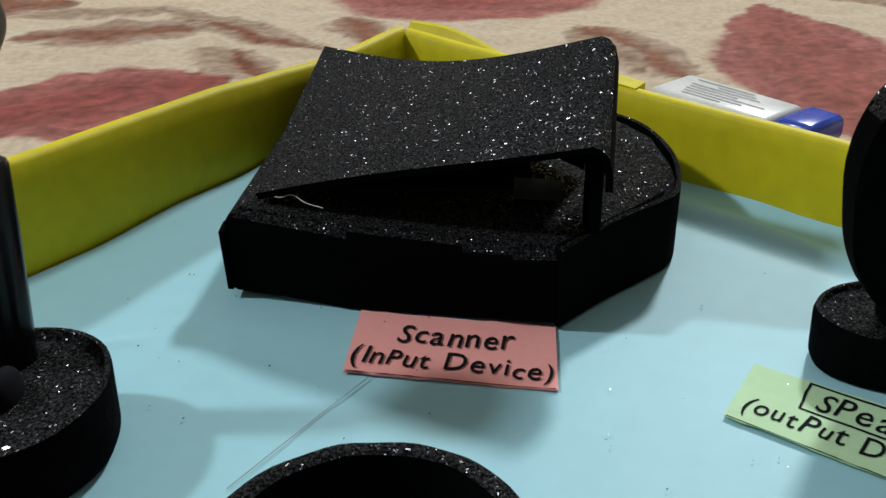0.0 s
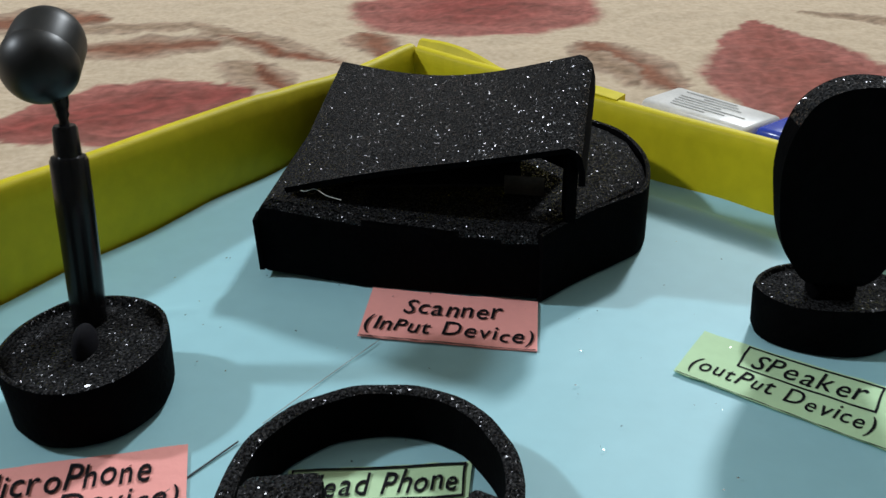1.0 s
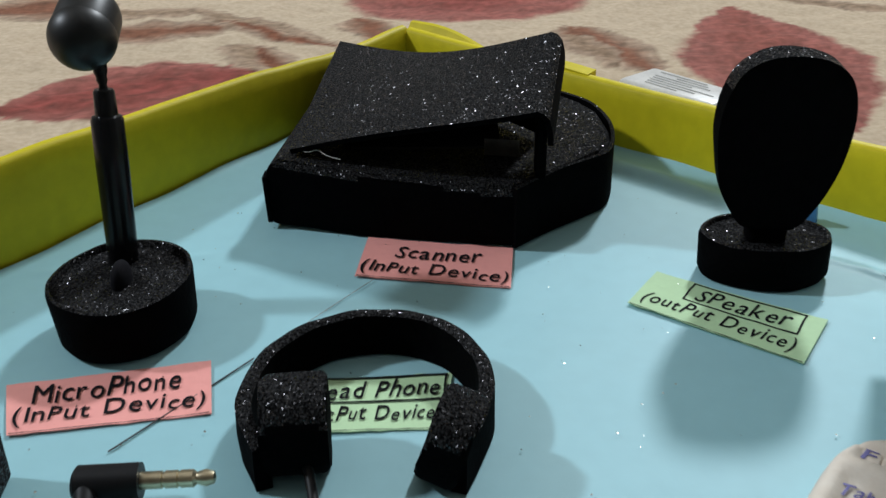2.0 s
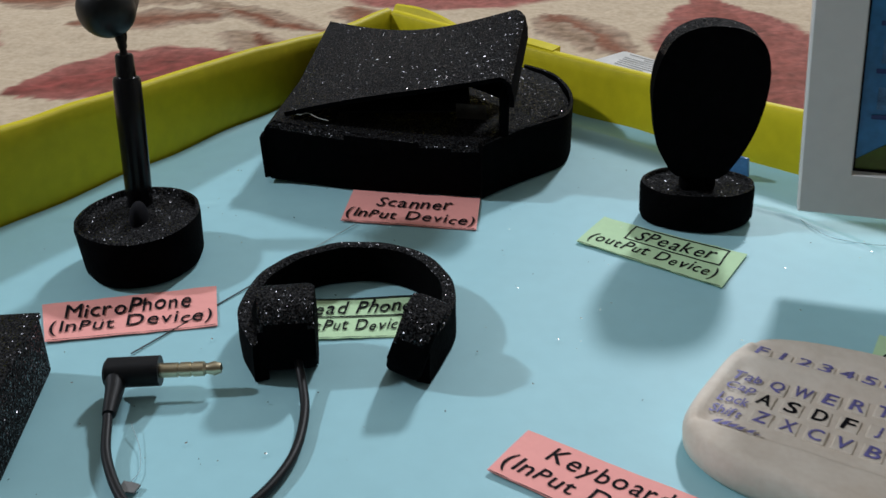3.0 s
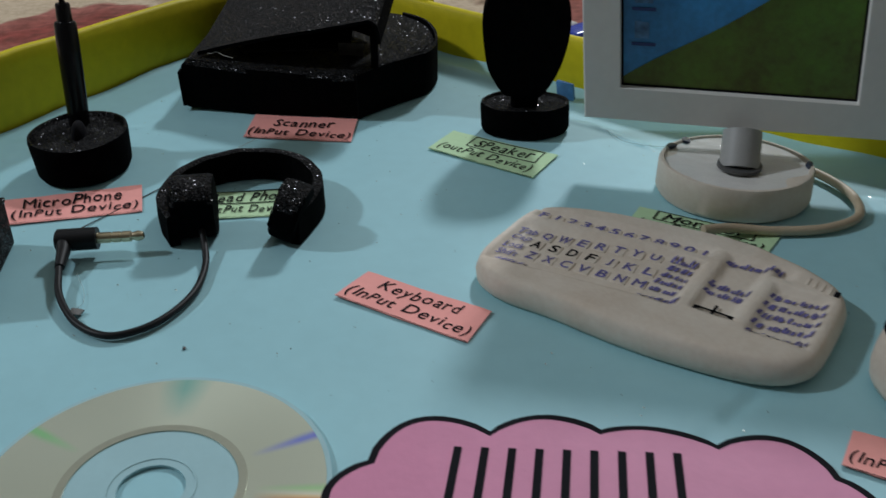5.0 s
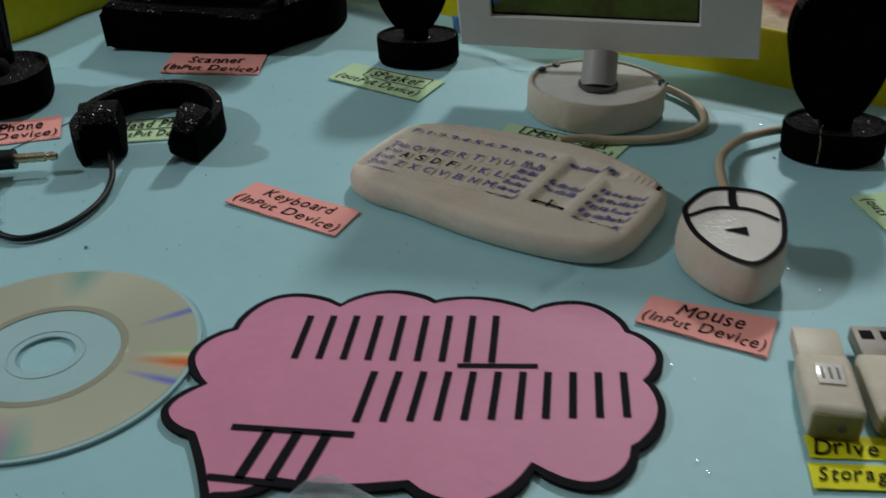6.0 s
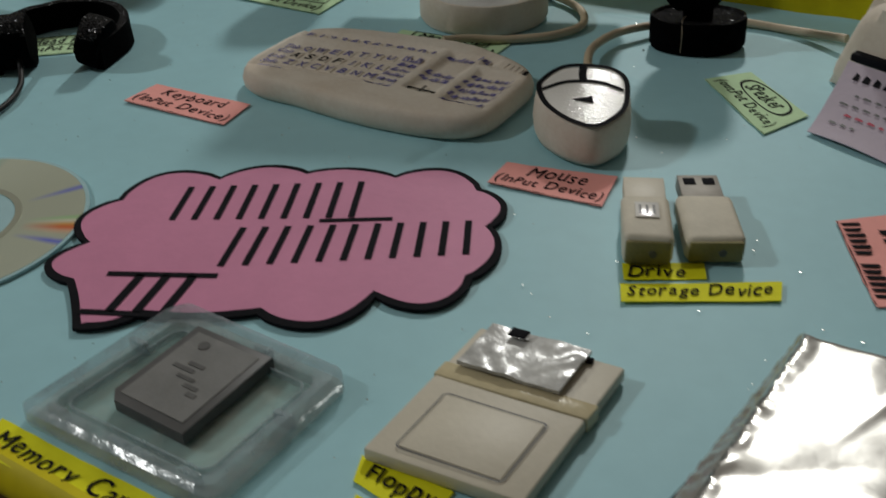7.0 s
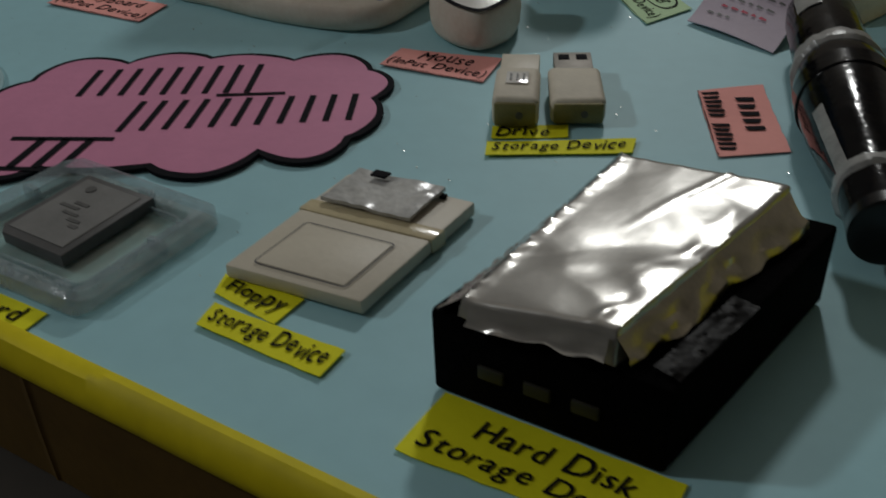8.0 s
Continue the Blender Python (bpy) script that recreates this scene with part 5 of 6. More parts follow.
def small_disc():
    t = thing("compact_disc", pose(-0.0151, -0.0353, 0.0001), "small silver compact disc with painted rainbow streaks", "disc")
    part("data_ring", annulus(0.0213, 0.0390, 0.0000, 0.0010), disc_material(), t, "silvery data ring, rainbow sheen put into its colour")
    part("hub", annulus(0.0076, 0.0193, 0.0001, 0.0008), FROSTED, t, "clear plastic hub")
    part("hub_ring", annulus(0.0193, 0.0213, 0.0000, 0.0011), BAND, t, "olive grey inner band")
    part("stacking_ring", annulus(0.0096, 0.0101, 0.0008, 0.0010), FROSTED, t)
    part("edge", annulus(0.0390, 0.0402, 0.0000, 0.0009), FROSTED, t, "clear plastic rim")


FROSTED = material("clear_hub_plastic", (0.40, 0.60, 0.64), 0.25, var=0.05, scale=60, spec=0.35)
BAND = material("inner_band", (0.52, 0.54, 0.43), 0.3, 0.5, var=0.1, scale=60)
small_disc()

# ---------------------------------------------------------------- memory card in its case


def memory_card():
    c = Vector((0.0652, -0.1208, 0))
    turn = -35.7
    t = thing("card_case", Matrix.Translation(c) @ pose(0, 0, 0, 0, 0, turn), "clear plastic case holding a memory card", "case")
    w, d = 0.0520, 0.0430
    corners = (Vector((-0.0302, -0.0214)), Vector((0.0248, -0.0216)), Vector((0.0274, 0.0212)), Vector((-0.0242, 0.0238)))

    def slant(bm):
        """The case is a little out of square."""
        for v in bm.verts:
            a, b = v.co.x / w + 0.5, v.co.y / d + 0.5
            v.co.xy = corners[0].lerp(corners[1], a).lerp(corners[3].lerp(corners[2], a), b)
        return bm
    part("tray", slant(prism(rounded(w, d, 0.004), 0.0004, 0.0012, 0.0003)), CLEAR_BASE, t, "clear moulded base")
    wall = bmesh.new()
    path_o, path_m, path_i = rounded(w, d, 0.004, 16), rounded(w - 0.003, d - 0.003, 0.0035, 16), rounded(w - 0.0098, d - 0.0098, 0.003, 16)
    n = len(path_o)
    rings = [[wall.verts.new((x, y, z)) for x, y in p] for p, z in ((path_o, 0.0010), (path_o, 0.0044), (path_m, 0.0054), (path_i, 0.0040), (path_i, 0.0010))]
    for k in range(5):
        a, b = rings[k], rings[(k + 1) % 5]
        for i in range(n):
            wall.faces.new((a[i], a[(i + 1) % n], b[(i + 1) % n], b[i]))
    part("rim", wobble(slant(wall), 0.0009, 160, 41), CLEAR, t, "clear rounded rim")
    inner = bmesh.new()
    po, pi_ = rounded(w - 0.0125, d - 0.0125, 0.003, 16), rounded(w - 0.0135, d - 0.0135, 0.0025, 16)
    rings = [[inner.verts.new((x, y, z)) for x, y in p] for p, z in ((po, 0.0011), (po, 0.0030), (pi_, 0.0031), (pi_, 0.0011))]
    for k in range(4):
        a, b = rings[k], rings[(k + 1) % 4]
        for i in range(len(po)):
            inner.faces.new((a[i], a[(i + 1) % len(po)], b[(i + 1) % len(po)], b[i]))
    part("inner_rim", slant(inner), CLEAR, t)
    for x, y in ((-0.018, -0.0175), (0.0, -0.0182), (0.018, -0.0175), (-0.022, 0.006), (0.0225, 0.004), (0.004, 0.0182)):
        part("rib", slant(block(0.0050, 0.0016, 0.0036, 0.0005, (x, y, 0.0030))), CLEAR, t)
    k = thing("memory_card", Matrix.Translation((0.0652, -0.1162, 0.0013)) @ pose(0, 0, 0, 0, 0, 52), "grey memory card with a worn pale label", "memory card")
    out = [(-0.0140, -0.0115), (0.0140, -0.0115), (0.0140, 0.0115), (-0.0114, 0.0115), (-0.0140, 0.0088)]
    part("body", prism(out, 0, 0.0034, 0.0004), DARK_GREY, k, "dark grey plastic body")
    part("sticker", block(0.0236, 0.0186, 0.0002, 0, (0.0002, 0, 0.0035)), CARD_GREY, k, "worn grey sticker")
    for x, y, w2, h2 in ((0.0010, 0.0030, 0.0011, 0.0060), (0.0030, 0.0010, 0.0011, 0.0045), (-0.0012, 0.0002, 0.0010, 0.0050), (-0.0030, -0.0030, 0.0011, 0.0040), (-0.0048, -0.0048, 0.0012, 0.0026)):
        part("printed_bar", block(w2, h2, 0.0001, 0, (x, y, 0.0037)), FADED_PRINT, k)
    part("printed_dot", prism(ellipse(0.0014, 0.0014, 16, 0.0088, 0.0045), 0.0036, 0.0038), FADED_PRINT, k)


FADED_PRINT = material("faded_grey_print", (0.10, 0.10, 0.098), 0.5, var=0.3, scale=300)
CARD_GREY = material("worn_grey_sticker", (0.19, 0.19, 0.185), 0.5, var=0.2, scale=150)
memory_card()

# ---------------------------------------------------------------- floppy disk


def floppy():
    c = Vector((0.1307, -0.1338, 0))
    t = thing("floppy_disk", Matrix.Translation(c) @ pose(0, 0, 0, 0, 0, -32), "beige model floppy disk with foil shutter", "floppy disk")
    # local x along the label side, local y towards the shutter
    w, l = 0.0345, 0.0440
    sh = Matrix(((1, 0.128, 0, 0), (0, 1, 0, 0), (0, 0, 1, 0), (0, 0, 0, 1)))

    def add(name, bm, mat, label="", parent=t):
        bmesh.ops.transform(bm, matrix=sh, verts=bm.verts)
        return part(name, bm, mat, parent, label)
    add("body", wobble(block(w, l, 0.0036, 0.0007, (0, 0, 0.0022)), 0.0004, 90, 50), BEIGE_PLASTIC)
    frame_ = bmesh.new()
    po, pi_ = rounded(0.0235, 0.0185, 0.0012, 3, 0, -0.0105), rounded(0.0228, 0.0178, 0.0010, 3, 0, -0.0105)
    for i in range(len(po)):
        j = (i + 1) % len(po)
        frame_.faces.new([frame_.verts.new((*q, 0.00445)) for q in (po[i], po[j], pi_[j], pi_[i])])
    add("label_groove", frame_, DARK_GREY, "thin pressed label outline")
    add("label_field", block(0.0220, 0.0170, 0.0004, 0.0001, (0, -0.0105, 0.0042)), BEIGE_PLASTIC)
    add("tape_band", wobble(block(w + 0.0010, 0.0052, 0.0040, 0.0005, (0, 0.0055, 0.0024)), 0.0005, 110, 51), TAPE, "yellowed clear tape wrapped round")
    shut = bmesh.new()
    n, k = 22, 14
    rows = []
    for j in range(k + 1):
        row = []
        for i in range(n + 1):
            x, y = -0.0142 + 0.0236 * i / n, 0.0072 + 0.0150 * j / k
            row.append(shut.verts.new((x, y, 0.0060 + 0.0009 * abs(noise.noise((x * 200, y * 170, 3))) + 0.0006 * noise.noise((x * 90, y * 90, 6)))))
        rows.append(row)
    for a, b in zip(rows, rows[1:]):
        for i in range(n):
            shut.faces.new((a[i], a[i + 1], b[i + 1], b[i]))
    bmesh.ops.recalc_face_normals(shut, faces=shut.faces)
    bmesh.ops.solidify(shut, geom=shut.faces[:], thickness=0.0010)
    add("shutter", shut, SHUTTER, "crinkled silver foil shutter")
    add("window", block(0.0042, 0.0026, 0.0006, 0.0001, (-0.0066, 0.0200, 0.0072)), INK, "dark shutter window")
    add("corner_notch", block(0.0016, 0.0014, 0.0010, 0.0002, (0.0098, 0.0205, 0.0046)), INK)


SHUTTER = material("grey_card_under_clear_tape", (0.52, 0.52, 0.50), 0.24, 0.0, var=0.45, scale=70, bump=0.5, bump_scale=200, spec=0.9)
floppy()

# ---------------------------------------------------------------- hard disk


def hard_disk():
    c = Vector((0.1844, -0.1765, 0))
    t = thing("hard_disk_model", Matrix.Translation(c) @ pose(0, 0, 0, 0, 0, -36.5), "black foam model hard disk with crumpled foil lid", "hard disk")
    w, l = 0.0450, 0.0600

    def skew(bm):
        for v in bm.verts:
            v.co.x += 0.203 * v.co.y
        return bm
    part("body", wobble(skew(block(w, l, 0.0190, 0.0010, (0, 0, 0.0099))), 0.0007, 60, 60), BLACK_FOAM, t, "dull black foam body")
    # foil-wrapped slab on the body: nearly flat on top, upright crinkled sides
    near_l, near_r, far_r, far_l = Vector((0.1491, -0.1867, 0)), Vector((0.1721, -0.2026, 0)), Vector((0.2148, -0.1670, 0)), Vector((0.1888, -0.1428, 0))
    back = t.matrix_world.inverted()

    def rise(q):
        """The slab leans a little towards the near left corner."""
        return 0.05 * (q.x - 0.182) - 0.025 * (q.y + 0.175)
    lid = bmesh.new()
    us = [-0.02, -0.012, 0.0] + [0.01 + 0.98 * i / 40 for i in range(41)] + [1.0, 1.012, 1.02]
    vs = [-0.014, -0.008, 0.0] + [0.008 + 0.984 * i / 60 for i in range(61)] + [1.0, 1.008, 1.014]
    rows = []
    for j, v in enumerate(vs):
        row = []
        for i, u in enumerate(us):
            q = near_l.lerp(near_r, u).lerp(far_l.lerp(far_r, u), v)
            rank = min(i, j, len(us) - 1 - i, len(vs) - 1 - j)
            x, y = q.x, q.y
            z = 0.0251 + rise(q) + 0.0009 * noise.noise((x * 30, y * 24, 1)) + 0.0003 * noise.noise((x * 80, y * 70, 5))
            z -= 0.0004 * max(0, 1 - abs(noise.noise((x * 30 + y * 20, y * 14, 8))) * 6)
            z += 0.0007 * max(0, 0.10 - u) / 0.10 * abs(noise.noise((u * 9, v * 40, 2))) * 2
            z -= 0.0003 * (max(0, u - 0.86) / 0.14) ** 2
            z += 0.0004 * math.exp(-((u - 0.86 - 0.16 * noise.noise((v * 5, 3, 1))) / 0.04) ** 2) * (0.2 + 1.6 * noise.noise((v * 9, 1, 4)))
            z += 0.0020 * max(0, u - 0.42) ** 1.5
            z += 0.0005 * max(0, 1 - abs(u - 0.45 - 0.5 * (v - 0.55)) / 0.05) * max(0, v - 0.5) * 2
            z += 0.00025 * (1 - abs(noise.noise((x * 95 + 3, y * 80, 2))) * 5) * max(0, noise.noise((x * 45, y * 45, 6)) + 0.15)
            if rank == 2:
                z -= 0.0004
            if rank < 2:
                z = (0.0196, 0.0216)[rank]
                q += Vector((noise.noise((x * 300, y * 300, 4)), noise.noise((x * 300, y * 300, 9)), 0)) * 0.0005
            q.z = z + (0.0010 * (u - 0.5) if rank > 1 else 0)
            row.append(lid.verts.new(back @ q))
        rows.append(row)
    for a, b in zip(rows, rows[1:]):
        for i in range(len(us) - 1):
            lid.faces.new((a[i], a[i + 1], b[i + 1], b[i]))
    part("lid", lid, FOIL, t, "crumpled silver foil lid", smooth=0.9)
    edge_near, edge_far = Vector((0.1444, -0.1848, 0)), Vector((0.1896, -0.1388, 0))
    wing = bmesh.new()
    rows = []
    for j in range(71):
        v = j / 70
        top_q, low_q = near_l.lerp(far_l, v), edge_near.lerp(edge_far, v)
        row = []
        for i in range(7):
            k = i / 6
            p = top_q.lerp(low_q, k * 0.93)
            p.z = (0.0247 + rise(top_q)) * (1 - k) + 0.0200 * k + 0.0008 * noise.noise((v * 34, k * 2.0, 5)) * (0.4 + k)
            row.append(wing.verts.new(back @ p))
        rows.append(row)
    for a, b in zip(rows, rows[1:]):
        for i in range(6):
            wing.faces.new((a[i], a[i + 1], b[i + 1], b[i]))
    part("left_flap", wing, FOIL, t, "crinkled foil strip running down to the black edge", smooth=0.5)
    lip = bmesh.new()
    rows = []
    for j in range(31):
        v = 0.06 + 0.90 * j / 30
        q = near_l.lerp(near_r, v)
        row = []
        for i in range(9):
            s = i / 8
            out = 0.0006 + 0.0022 * s
            p = q + Vector((-0.515, -0.857, 0)) * out + Vector((0, 0, 0.0246 + rise(q) + 0.0010 * (v - 0.5) - 0.0042 * s ** 0.8 + 0.0006 * max(0, s - 0.75) * 4))
            p += noise.noise_vector((v * 6, s * 2, 3)) * 0.0007 * s
            row.append(lip.verts.new(back @ p))
        rows.append(row)
    for a, b in zip(rows, rows[1:]):
        for i in range(8):
            lip.faces.new((a[i], a[i + 1], b[i + 1], b[i]))
    part("front_flap", lip, FOIL, t, "curled foil lip over the front edge", smooth=0.7)
    side = bmesh.new()
    rows = []
    for j in range(41):
        v = j / 40
        q = near_r.lerp(far_r, v)
        row = []
        for i in range(7):
            s = i / 6
            p = q + Vector((0.646, -0.763, 0)) * (0.0056 * s * (0.62 + 0.30 * v + 0.35 * noise.noise((v * 5, 2, 0)))) + Vector((0, 0, 0.0248 + rise(q) - (0.0046 + rise(q)) * s ** 1.1))
            p += noise.noise_vector((v * 13, s * 4, 7)) * 0.0011 * s ** 0.5
            row.append(side.verts.new(back @ p))
        rows.append(row)
    for a, b in zip(rows, rows[1:]):
        for i in range(6):
            side.faces.new((a[i], a[i + 1], b[i + 1], b[i]))
    tape = bmesh.new()
    rows = []
    for j in range(37):
        q = near_r.lerp(far_r, 0.05 + 0.45 * j / 36)
        row = []
        for i in range(8):
            s = i / 7
            p = q + Vector((0.646, -0.763, 0)) * (0.0054 + 0.0050 * s) + Vector((0, 0, 0.0200 + 0.0007 * abs(noise.noise((j * 0.45, s * 5, 3))) - 0.0002 * s))
            row.append(tape.verts.new(back @ p))
        rows.append(row)
    for a, b in zip(rows, rows[1:]):
        for i in range(7):
            tape.faces.new((a[i], a[i + 1], b[i + 1], b[i]))
    part("tape_strip", tape, DARK_TAPE, t, "crinkled clear tape over the black edge", smooth=0.5)
    part("side_flap", side, TINTED_FOIL, t, "crumpled foil edge with a brown reflection tint", smooth=0.5)
    for x, mat in ((-0.010, SOCKET), (-0.001, SOCKET), (0.008, SOCKET)):
        part("socket", skew(block(0.0050, 0.0008, 0.0028, 0.0002, (x, -l / 2 - 0.0002, 0.0090))), mat, t)


RING = material("crinkled_clear_tape", (0.30, 0.30, 0.29), 0.30, var=0.25, scale=200, bump=0.8, bump_scale=300, spec=0.7)
# The flap's brownish reflection is put into this foil's base colour.
TINTED_FOIL = material("brown_reflection_foil", (0.60, 0.55, 0.44), 0.30, 1.0, var=0.2, scale=120, bump=0.3, bump_scale=120)
DARK_TAPE = material("clear_tape_on_black", (0.003, 0.003, 0.003), 0.42, var=0.3, scale=200, bump=0.5, bump_scale=160, spec=0.06)
SOCKET = material("dim_olive_socket", (0.016, 0.015, 0.007), 0.6, var=0.3, scale=200)
hard_disk()

# ---------------------------------------------------------------- web camera


def web_camera():
    a, b = Vector((0.2720, -0.0570, 0.0128)), Vector((0.2405, -0.1613, 0.0116))
    way = b - a
    turn = way.to_track_quat("Z", "Y").to_matrix().to_4x4()
    t = thing("web_camera_model", Matrix.Translation((a.x, a.y, 0)), "glossy black taped model web camera with clear tape rings", "web camera")
    m = Matrix.Translation((0, 0, a.z)) @ turn

    def add(name, bm, mat, label=""):
        bmesh.ops.transform(bm, matrix=m, verts=bm.verts)
        return part(name, bm, mat, t, label)
    L = way.length
    rear = ((0, -0.0120), (0.0060, -0.0105), (0.0090, -0.0070), (0.0099, -0.0010), (0.0104, 0.0240), (0.0104, 0.0330), (0, 0.0330))
    barrel = ((0, 0.0360), (0.0108, 0.0360), (0.0122, 0.0420), (0.0125, 0.0520), (0.0117, 0.0650), (0.0101, 0.0800), (0.0085, 0.0930), (0.0078, L - 0.0020), (0.0072, L), (0, L))

    def patch(profile, z0, z1, angle, width):
        """A strip of tape laid on the round body."""
        bm = bmesh.new()
        rows = []
        for i in range(13):
            z = z0 + (z1 - z0) * i / 12
            r = max(q[0] + (p[0] - q[0]) * (z - q[1]) / (p[1] - q[1]) for q, p in zip(profile, profile[1:]) if p[1] > q[1] and q[1] <= z <= p[1])
            rows.append([])
            for j in range(9):
                w = math.radians(angle) + width / r * (j / 8 - 0.5)
                r2 = r + 0.0004 + 0.0002 * noise.noise((z * 300, j * 0.6, 4))
                rows[-1].append(bm.verts.new((r2 * math.cos(w), r2 * math.sin(w), z)))
        for p, q in zip(rows, rows[1:]):
            for j in range(8):
                bm.faces.new((p[j], p[j + 1], q[j + 1], q[j]))
        return bm

    def ring(profile, seed):
        bm = lathe(profile, 72)
        return wobble(wobble(bm, 0.0006, 300, seed, False), 0.0003, 900, seed, False)
    add("rear_cap", wobble(lathe(rear, 48), 0.0004, 120, 4, False), SHINY_BLACK, "rounded glossy black rear")
    add("ring", ring([(0.0096, 0.0300), (0.0114, 0.0310), (0.0120, 0.0340), (0.0121, 0.0365), (0.0104, 0.0385)], 3), RING, "pale grey crinkled tape ring")
    add("barrel", wobble(lathe(barrel, 48), 0.0004, 120, 6, False), SHINY_BLACK, "glossy black barrel")
    add("tape_band", lathe([(0.0122, 0.0470), (0.0129, 0.0475), (0.0128, 0.0545), (0.0120, 0.0550)], 48), SHINY_BLACK)
    add("front_ring", ring([(0.0080, 0.0925), (0.0090, 0.0930), (0.0092, 0.0962), (0.0078, 0.0975)], 7), RING, "pale crinkled tape ring")
    add("lens_ring", lathe([(0.0066, L - 0.0030), (0.0080, L - 0.0020), (0.0082, L + 0.0020), (0.0070, L + 0.0024)], 48), BLACK_PLASTIC)
    add("lens", lathe([(0, L - 0.0005), (0.0070, L - 0.0005), (0.0066, L + 0.0012), (0, L + 0.0018)], 48), BLACK_PLASTIC, "dark glossy lens")
    add("tape_strip", patch(rear, -0.0050, 0.0100, 125, 0.0072), RING, "pale shiny tape strip")
    add("tape_strip", patch(barrel, 0.0680, 0.0940, 150, 0.0034), RING, "pale shiny tape strip")


SHINY_BLACK = material("glossy_black_tape", (0.004, 0.004, 0.005), 0.14, var=0.3, scale=60, bump=0.7, bump_scale=110, spec=0.22)
web_camera()

# ---------------------------------------------------------------- printer and its printed sheet


def printer():
    along, turn = Vector((0.5195, -0.8545, 0)), -58.7
    t = thing("printer_model", pose(0.2912, -0.0034, 0, 0, 0, turn), "off-white foam model printer with rounded body", "printer")
    body = prism(rounded(0.058, 0.040, 0.010, 8), 0.0004, 0.0300, 0.0080, 5)
    for v in body.verts:
        v.co.y += 0.30 * v.co.z * max(0, 0.5 - v.co.y / 0.04)
        v.co.x -= 0.22 * v.co.z * v.co.x / 0.029
    part("body", wobble(body, 0.0006, 50, 70), WHITE_CLAY, t)
    part("slot", wobble(block(0.040, 0.0040, 0.0030, 0.0008, (0.0015, -0.0160, 0.0150)), 0.0004, 200, 71, False), INK, t, "dark paper slot")
    s = thing("printed_sheet", Matrix.Translation((0.2631, -0.0248, 0)), "pale mauve written sheet hanging out of the printer", "paper sheet")
    mid = Vector((0.2631, -0.0248, 0))
    low, high = Vector((0.2446, -0.0200, 0)), Vector((0.2652, 0.0014, 0))

    def place(u, v, up=0.0):
        """A spot on the sheet: u along the printer, v from the free edge to the slot."""
        q = low.lerp(high, v) + along * (0.0343 * u)
        q.z = 0.0012 + 0.0132 * v ** 1.4 + 0.0006 * math.sin(u * 4) * (1 - v) + up
        return q
    bm = bmesh.new()
    pts = {(i, j): bm.verts.new(place(i / 12, j / 12) - mid) for i in range(13) for j in range(13)}
    for i in range(12):
        for j in range(12):
            bm.faces.new((pts[i, j], pts[i + 1, j], pts[i + 1, j + 1], pts[i, j + 1]))
    bmesh.ops.recalc_face_normals(bm, faces=bm.faces)
    bmesh.ops.solidify(bm, geom=bm.faces[:], thickness=0.0003)
    part("sheet", bm, MAUVE, s)
    rng = random.Random(3)
    for row, (v, ink, n, h) in enumerate(((0.80, INK, 6, 0.09), (0.62, DARK_GREY, 6, 0.030), (0.49, DARK_GREY, 6, 0.030), (0.36, RED_INK, 5, 0.035), (0.22, DARK_GREY, 3, 0.035))):
        u = 0.12 + 0.10 * (row % 2)
        for k in range(n):
            w = rng.uniform(0.05, 0.10)
            fb = bmesh.new()
            fb.faces.new([fb.verts.new(place(uu, vv, 0.0004) - mid) for uu, vv in ((u, v), (u + w, v), (u + w, v + h * 0.7), (u + 0.02, v + h))])
            part("written_bar", fb, ink, s, smooth=None)
            u += w + 0.035


MAUVE = material("mauve_paper", (0.50, 0.43, 0.51), 0.7, var=0.06, scale=40, bump=0.2, bump_scale=400)
printer()

# ---------------------------------------------------------------- packet on the carpet


def packet():
    t = thing("glue_packet", pose(0.1290, 0.4090, FLOOR_Z, 0, 0, -50), "hazy clear printed packet with a blue end on the carpet", "packet")
    part("sleeve", wobble(block(0.062, 0.030, 0.010, 0.003, (-0.006, 0, 0.008), 3), 0.0008, 60, 80), SILVER, t, "silvery plastic sleeve")
    part("blue_end", wobble(block(0.018, 0.026, 0.011, 0.003, (0.036, 0.001, 0.009), 3), 0.0008, 60, 81), ROYAL, t, "shiny blue plastic end")
    for j in range(7):
        part("printed_line", block(0.020 + 0.026 * ((j * 7) % 5) / 5, 0.0005, 0.0003, 0, (-0.012 + 0.004 * (j % 3), -0.010 + 0.0032 * j, 0.0133)), GREY_PLASTIC, t)


SILVER = material("hazy_plastic_film", (0.70, 0.69, 0.66), 0.32, 0.0, var=0.2, scale=60, bump=0.6, bump_scale=90)
ROYAL = material("royal_blue_plastic", (0.03, 0.06, 0.42), 0.2, var=0.3, scale=60, bump=0.5, bump_scale=90)
packet()

# ---------------------------------------------------------------- marks on the paper floor


def thread(points, r, mat, label, name="thread", group="threads"):
    path = smooth_path([Vector(q) for q in points], 6)
    single(name, sweep(path, disc(r, 6)), mat, pose(0, 0, 0), label, name.replace("_", " "), group)


thread(((-0.0158, 0.1607, 0.0004), (-0.0291, 0.1413, 0.0004), (-0.0380, 0.1280, 0.0004)), 0.00010, GREY_PLASTIC, "faint thin thread lying on the blue paper")
thread(((-0.0420, 0.1220, 0.0004), (-0.0495, 0.1116, 0.0002), (-0.0561, 0.1023, 0.0002), (-0.0664, 0.0873, 0.0004)), 0.00020, DARK_GREY, "thin dark thread running under the paper label")


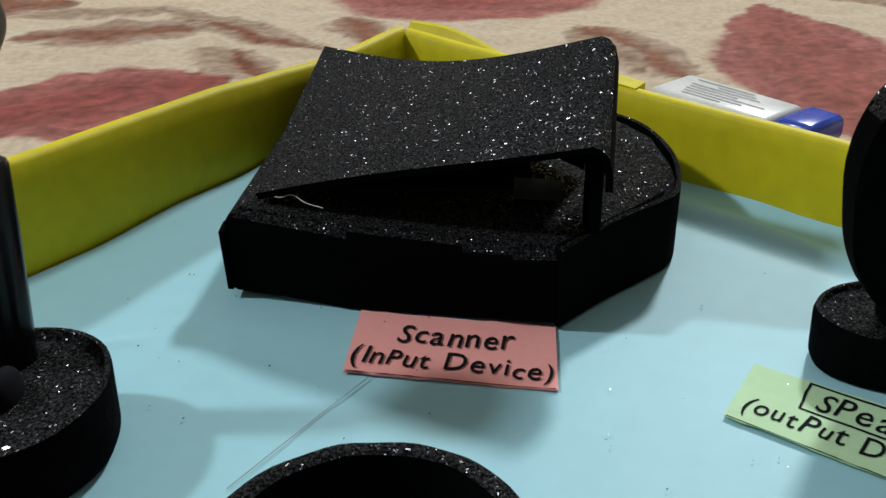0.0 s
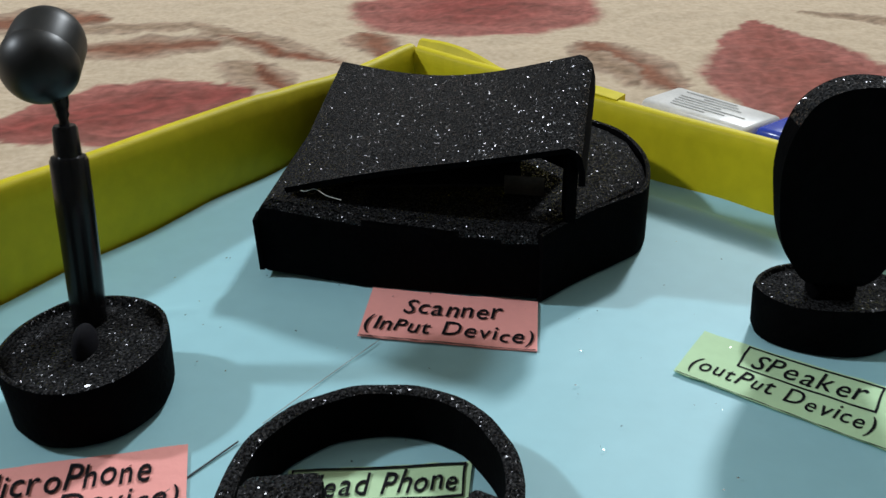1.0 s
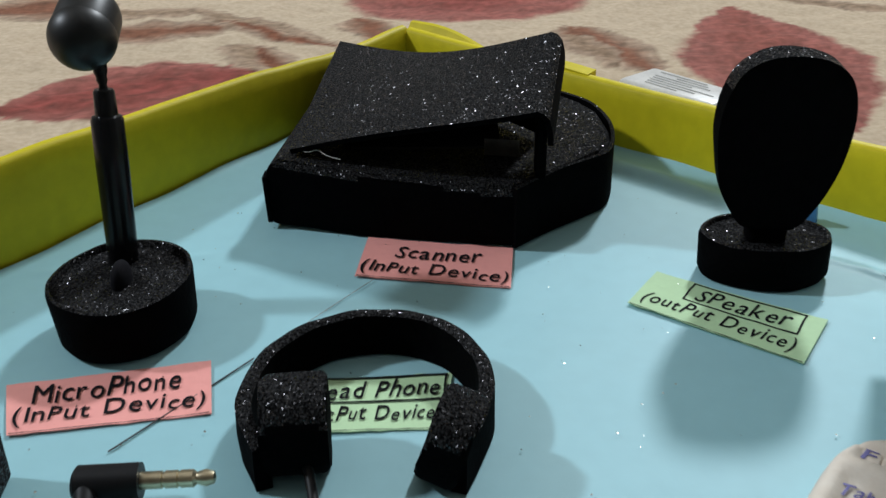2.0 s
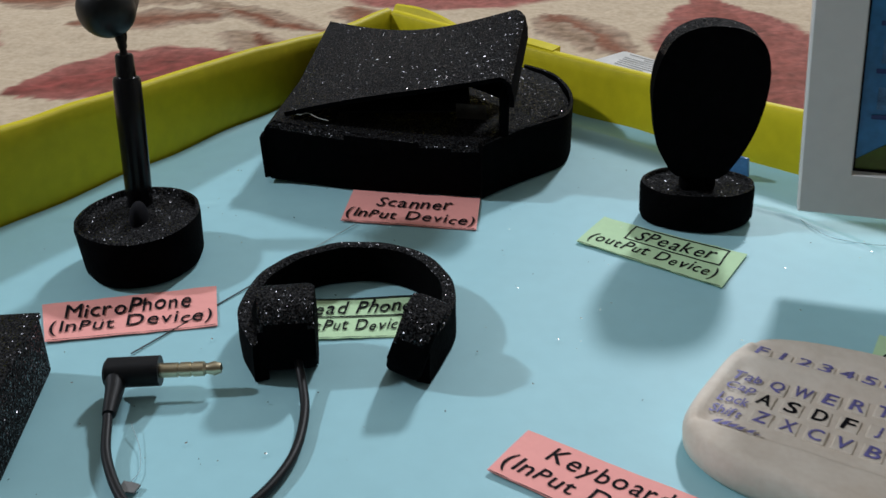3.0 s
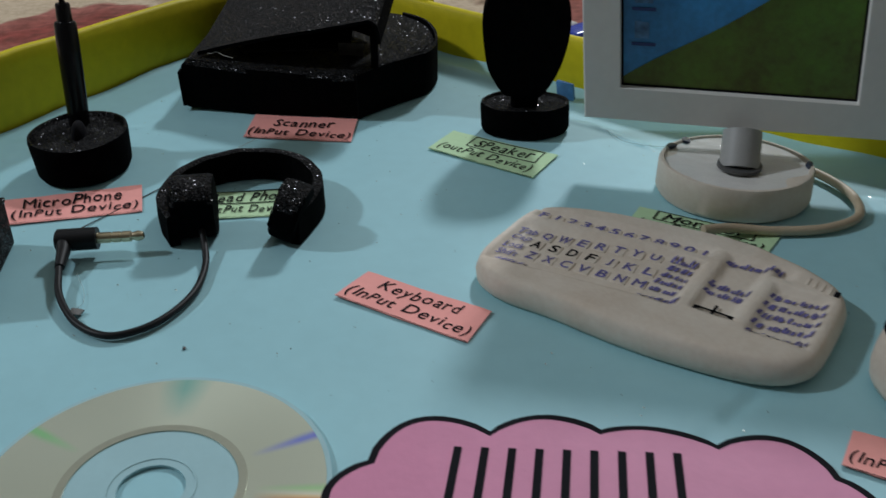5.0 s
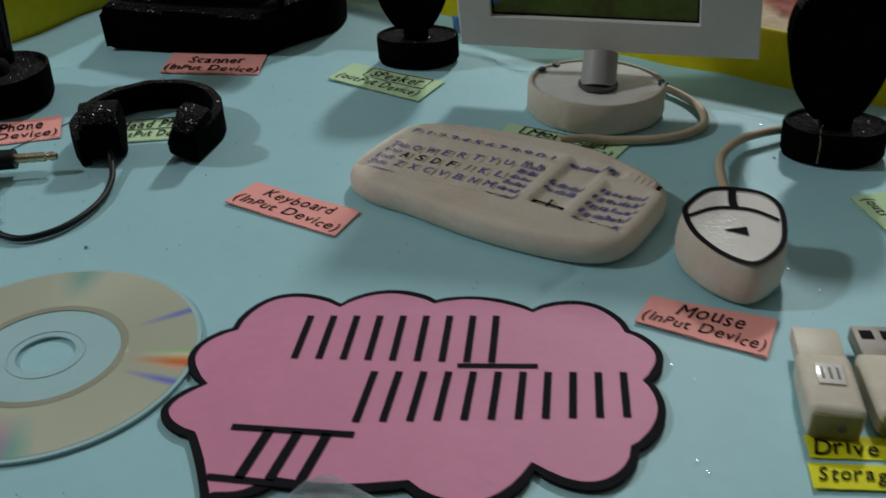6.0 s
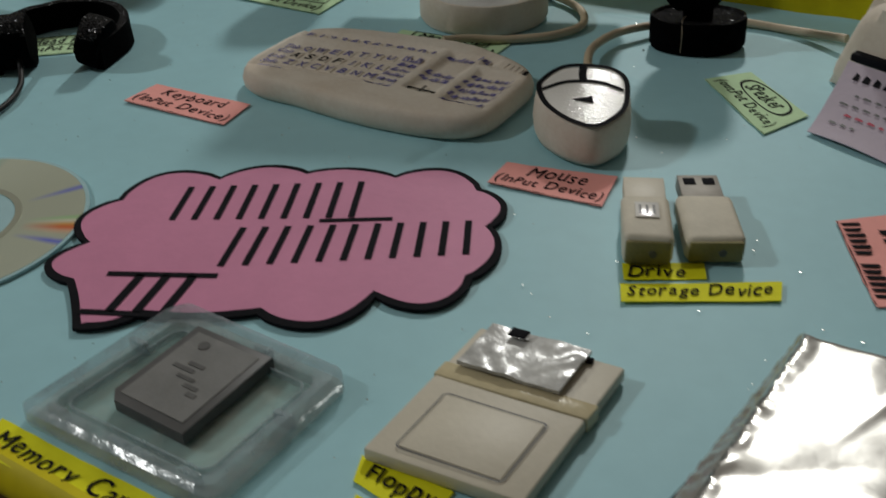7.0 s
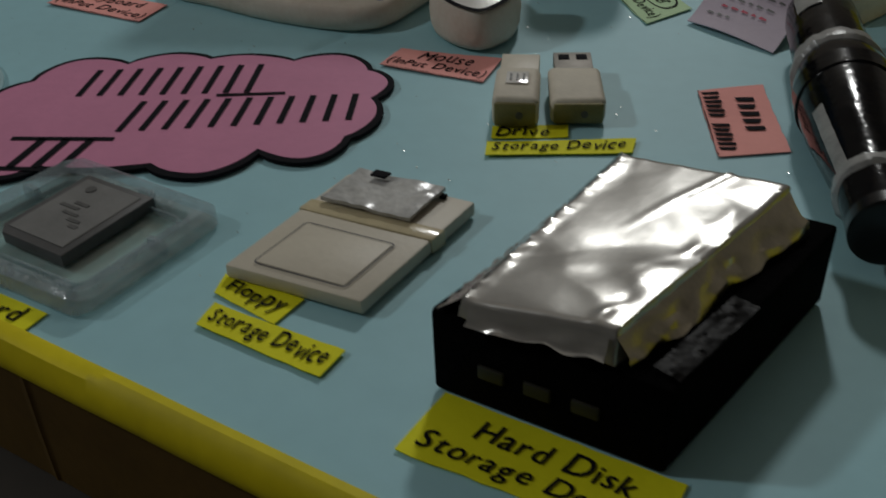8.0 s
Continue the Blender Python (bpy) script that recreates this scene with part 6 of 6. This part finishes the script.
def crumbs(name, count, size, mat, label, seed, area, lean=0.7):
    """Tiny flakes strewn over the paper, lying at all angles."""
    rng = random.Random(seed)
    bm = bmesh.new()
    for _ in range(count):
        x, y = rng.uniform(area[0], area[2]), rng.uniform(area[1], area[3])
        s = size * rng.uniform(0.5, 1.3)
        m = Matrix.Translation((x, y, 0.0004 + s * 0.3)) @ Euler([rng.uniform(-lean, lean), rng.uniform(-lean, lean), rng.uniform(0, 6.28)]).to_matrix().to_4x4()
        v = [bm.verts.new(m @ Vector(q)) for q in ((-s, -s * 0.7, 0), (s, -s * 0.5, 0), (s * 0.7, s * 0.8, 0), (-s * 0.6, s * 0.6, 0), (0, 0, s * lean * 0.6))]
        for k in range(4):
            bm.faces.new((v[k], v[(k + 1) % 4], v[4]))
        bm.faces.new((v[3], v[2], v[1], v[0]))
    single(name, bm, mat, pose(0, 0, 0), label, "crumbs", kind="stuff", smooth=None)


crumbs("glitter_crumbs", 300, 0.00028, STEEL, "bright glitter flakes strewn on the blue paper", 21, (-0.09, -0.15, 0.24, 0.22), 0.16)
crumbs("foam_crumbs", 120, 0.00022, DARK_GREY, "dark foam crumbs strewn on the blue paper", 22, (-0.11, -0.05, 0.20, 0.22))

# small scraps left by the gluing
single("tape_scrap", wobble(prism([(-0.0019, -0.0012), (0.0017, -0.0016), (0.0022, 0.0004), (0.0004, 0.0012), (-0.0016, 0.0014)], 0.0006, 0.0010), 0.0005, 300, 90, False), CARD_GREY, pose(-0.0522, 0.0375, 0.0002), "small grey tape scrap under the headphone wire", "tape scrap")
single("plastic_scrap", wobble(block(0.0085, 0.0020, 0.0080, 0.0006, (0, 0, 0.0044)), 0.0009, 220, 91), BLUE_FILM, pose(0.1140, 0.1960, 0.0002, 8, 0, -38), "crumpled blue film scrap against the yellow wall", "plastic scrap")
thread(((-0.0572, 0.0570, 0.0020), (-0.0535, 0.0500, 0.0008), (-0.0515, 0.0430, 0.0008), (-0.0520, 0.0390, 0.0012)), 0.00013, CLEAR, "thin clear glue string beside the wire", "glue_string", "glue strings")
thread(((0.1246, 0.1612, 0.0006), (0.1290, 0.1500, 0.0006), (0.1350, 0.1457, 0.0006), (0.1448, 0.1430, 0.0006), (0.1553, 0.1450, 0.0010)), 0.00013, CLEAR, "thin clear glue string beside the monitor", "glue_string", "glue strings")
thread(((0.2290, 0.0560, 0.0128), (0.2249, 0.0500, 0.0132), (0.2240, 0.0466, 0.0095), (0.2240, 0.0463, 0.0020)), 0.00010, BEIGE, "thin dried glue string over the speaker base", "glue_string", "glue strings")
for x, y, z in ((-0.0835, 0.2330, 0.0010), (-0.0660, 0.2600, 0.0190)):
    tuft = bmesh.new()
    bmesh.ops.create_icosphere(tuft, subdivisions=2, radius=0.0011)
    single("lint_tuft", wobble(tuft, 0.0009, 900, 95 + x * 100, False), WHITE_TAPE, pose(x, y, z, 0, 0, 30), "tiny white lint tuft stuck to the yellow wall", "lint", "lint tufts")

thread(((-0.0406, 0.1994, 0.0236), (-0.0372, 0.1976, 0.0236), (-0.0345, 0.1980, 0.0240), (-0.0310, 0.1945, 0.0236), (-0.0270, 0.1926, 0.0232)), 0.00009, WHITE_TAPE, "thin white fibre along the scanner lid's edge")
for x, y, r in ((-0.0179, 0.0191, 0.0006), (0.2129, 0.0559, 0.0005)):
    speck = bmesh.new()
    bmesh.ops.create_icosphere(speck, subdivisions=2, radius=r)
    for v in speck.verts:
        v.co.z *= 0.4
    single("foam_speck", wobble(speck, r * 0.7, 700, 40 + x * 100, False), DARK_GREY, pose(x, y, r * 0.3), "small dark foam speck on the blue paper", "speck", "foam specks")
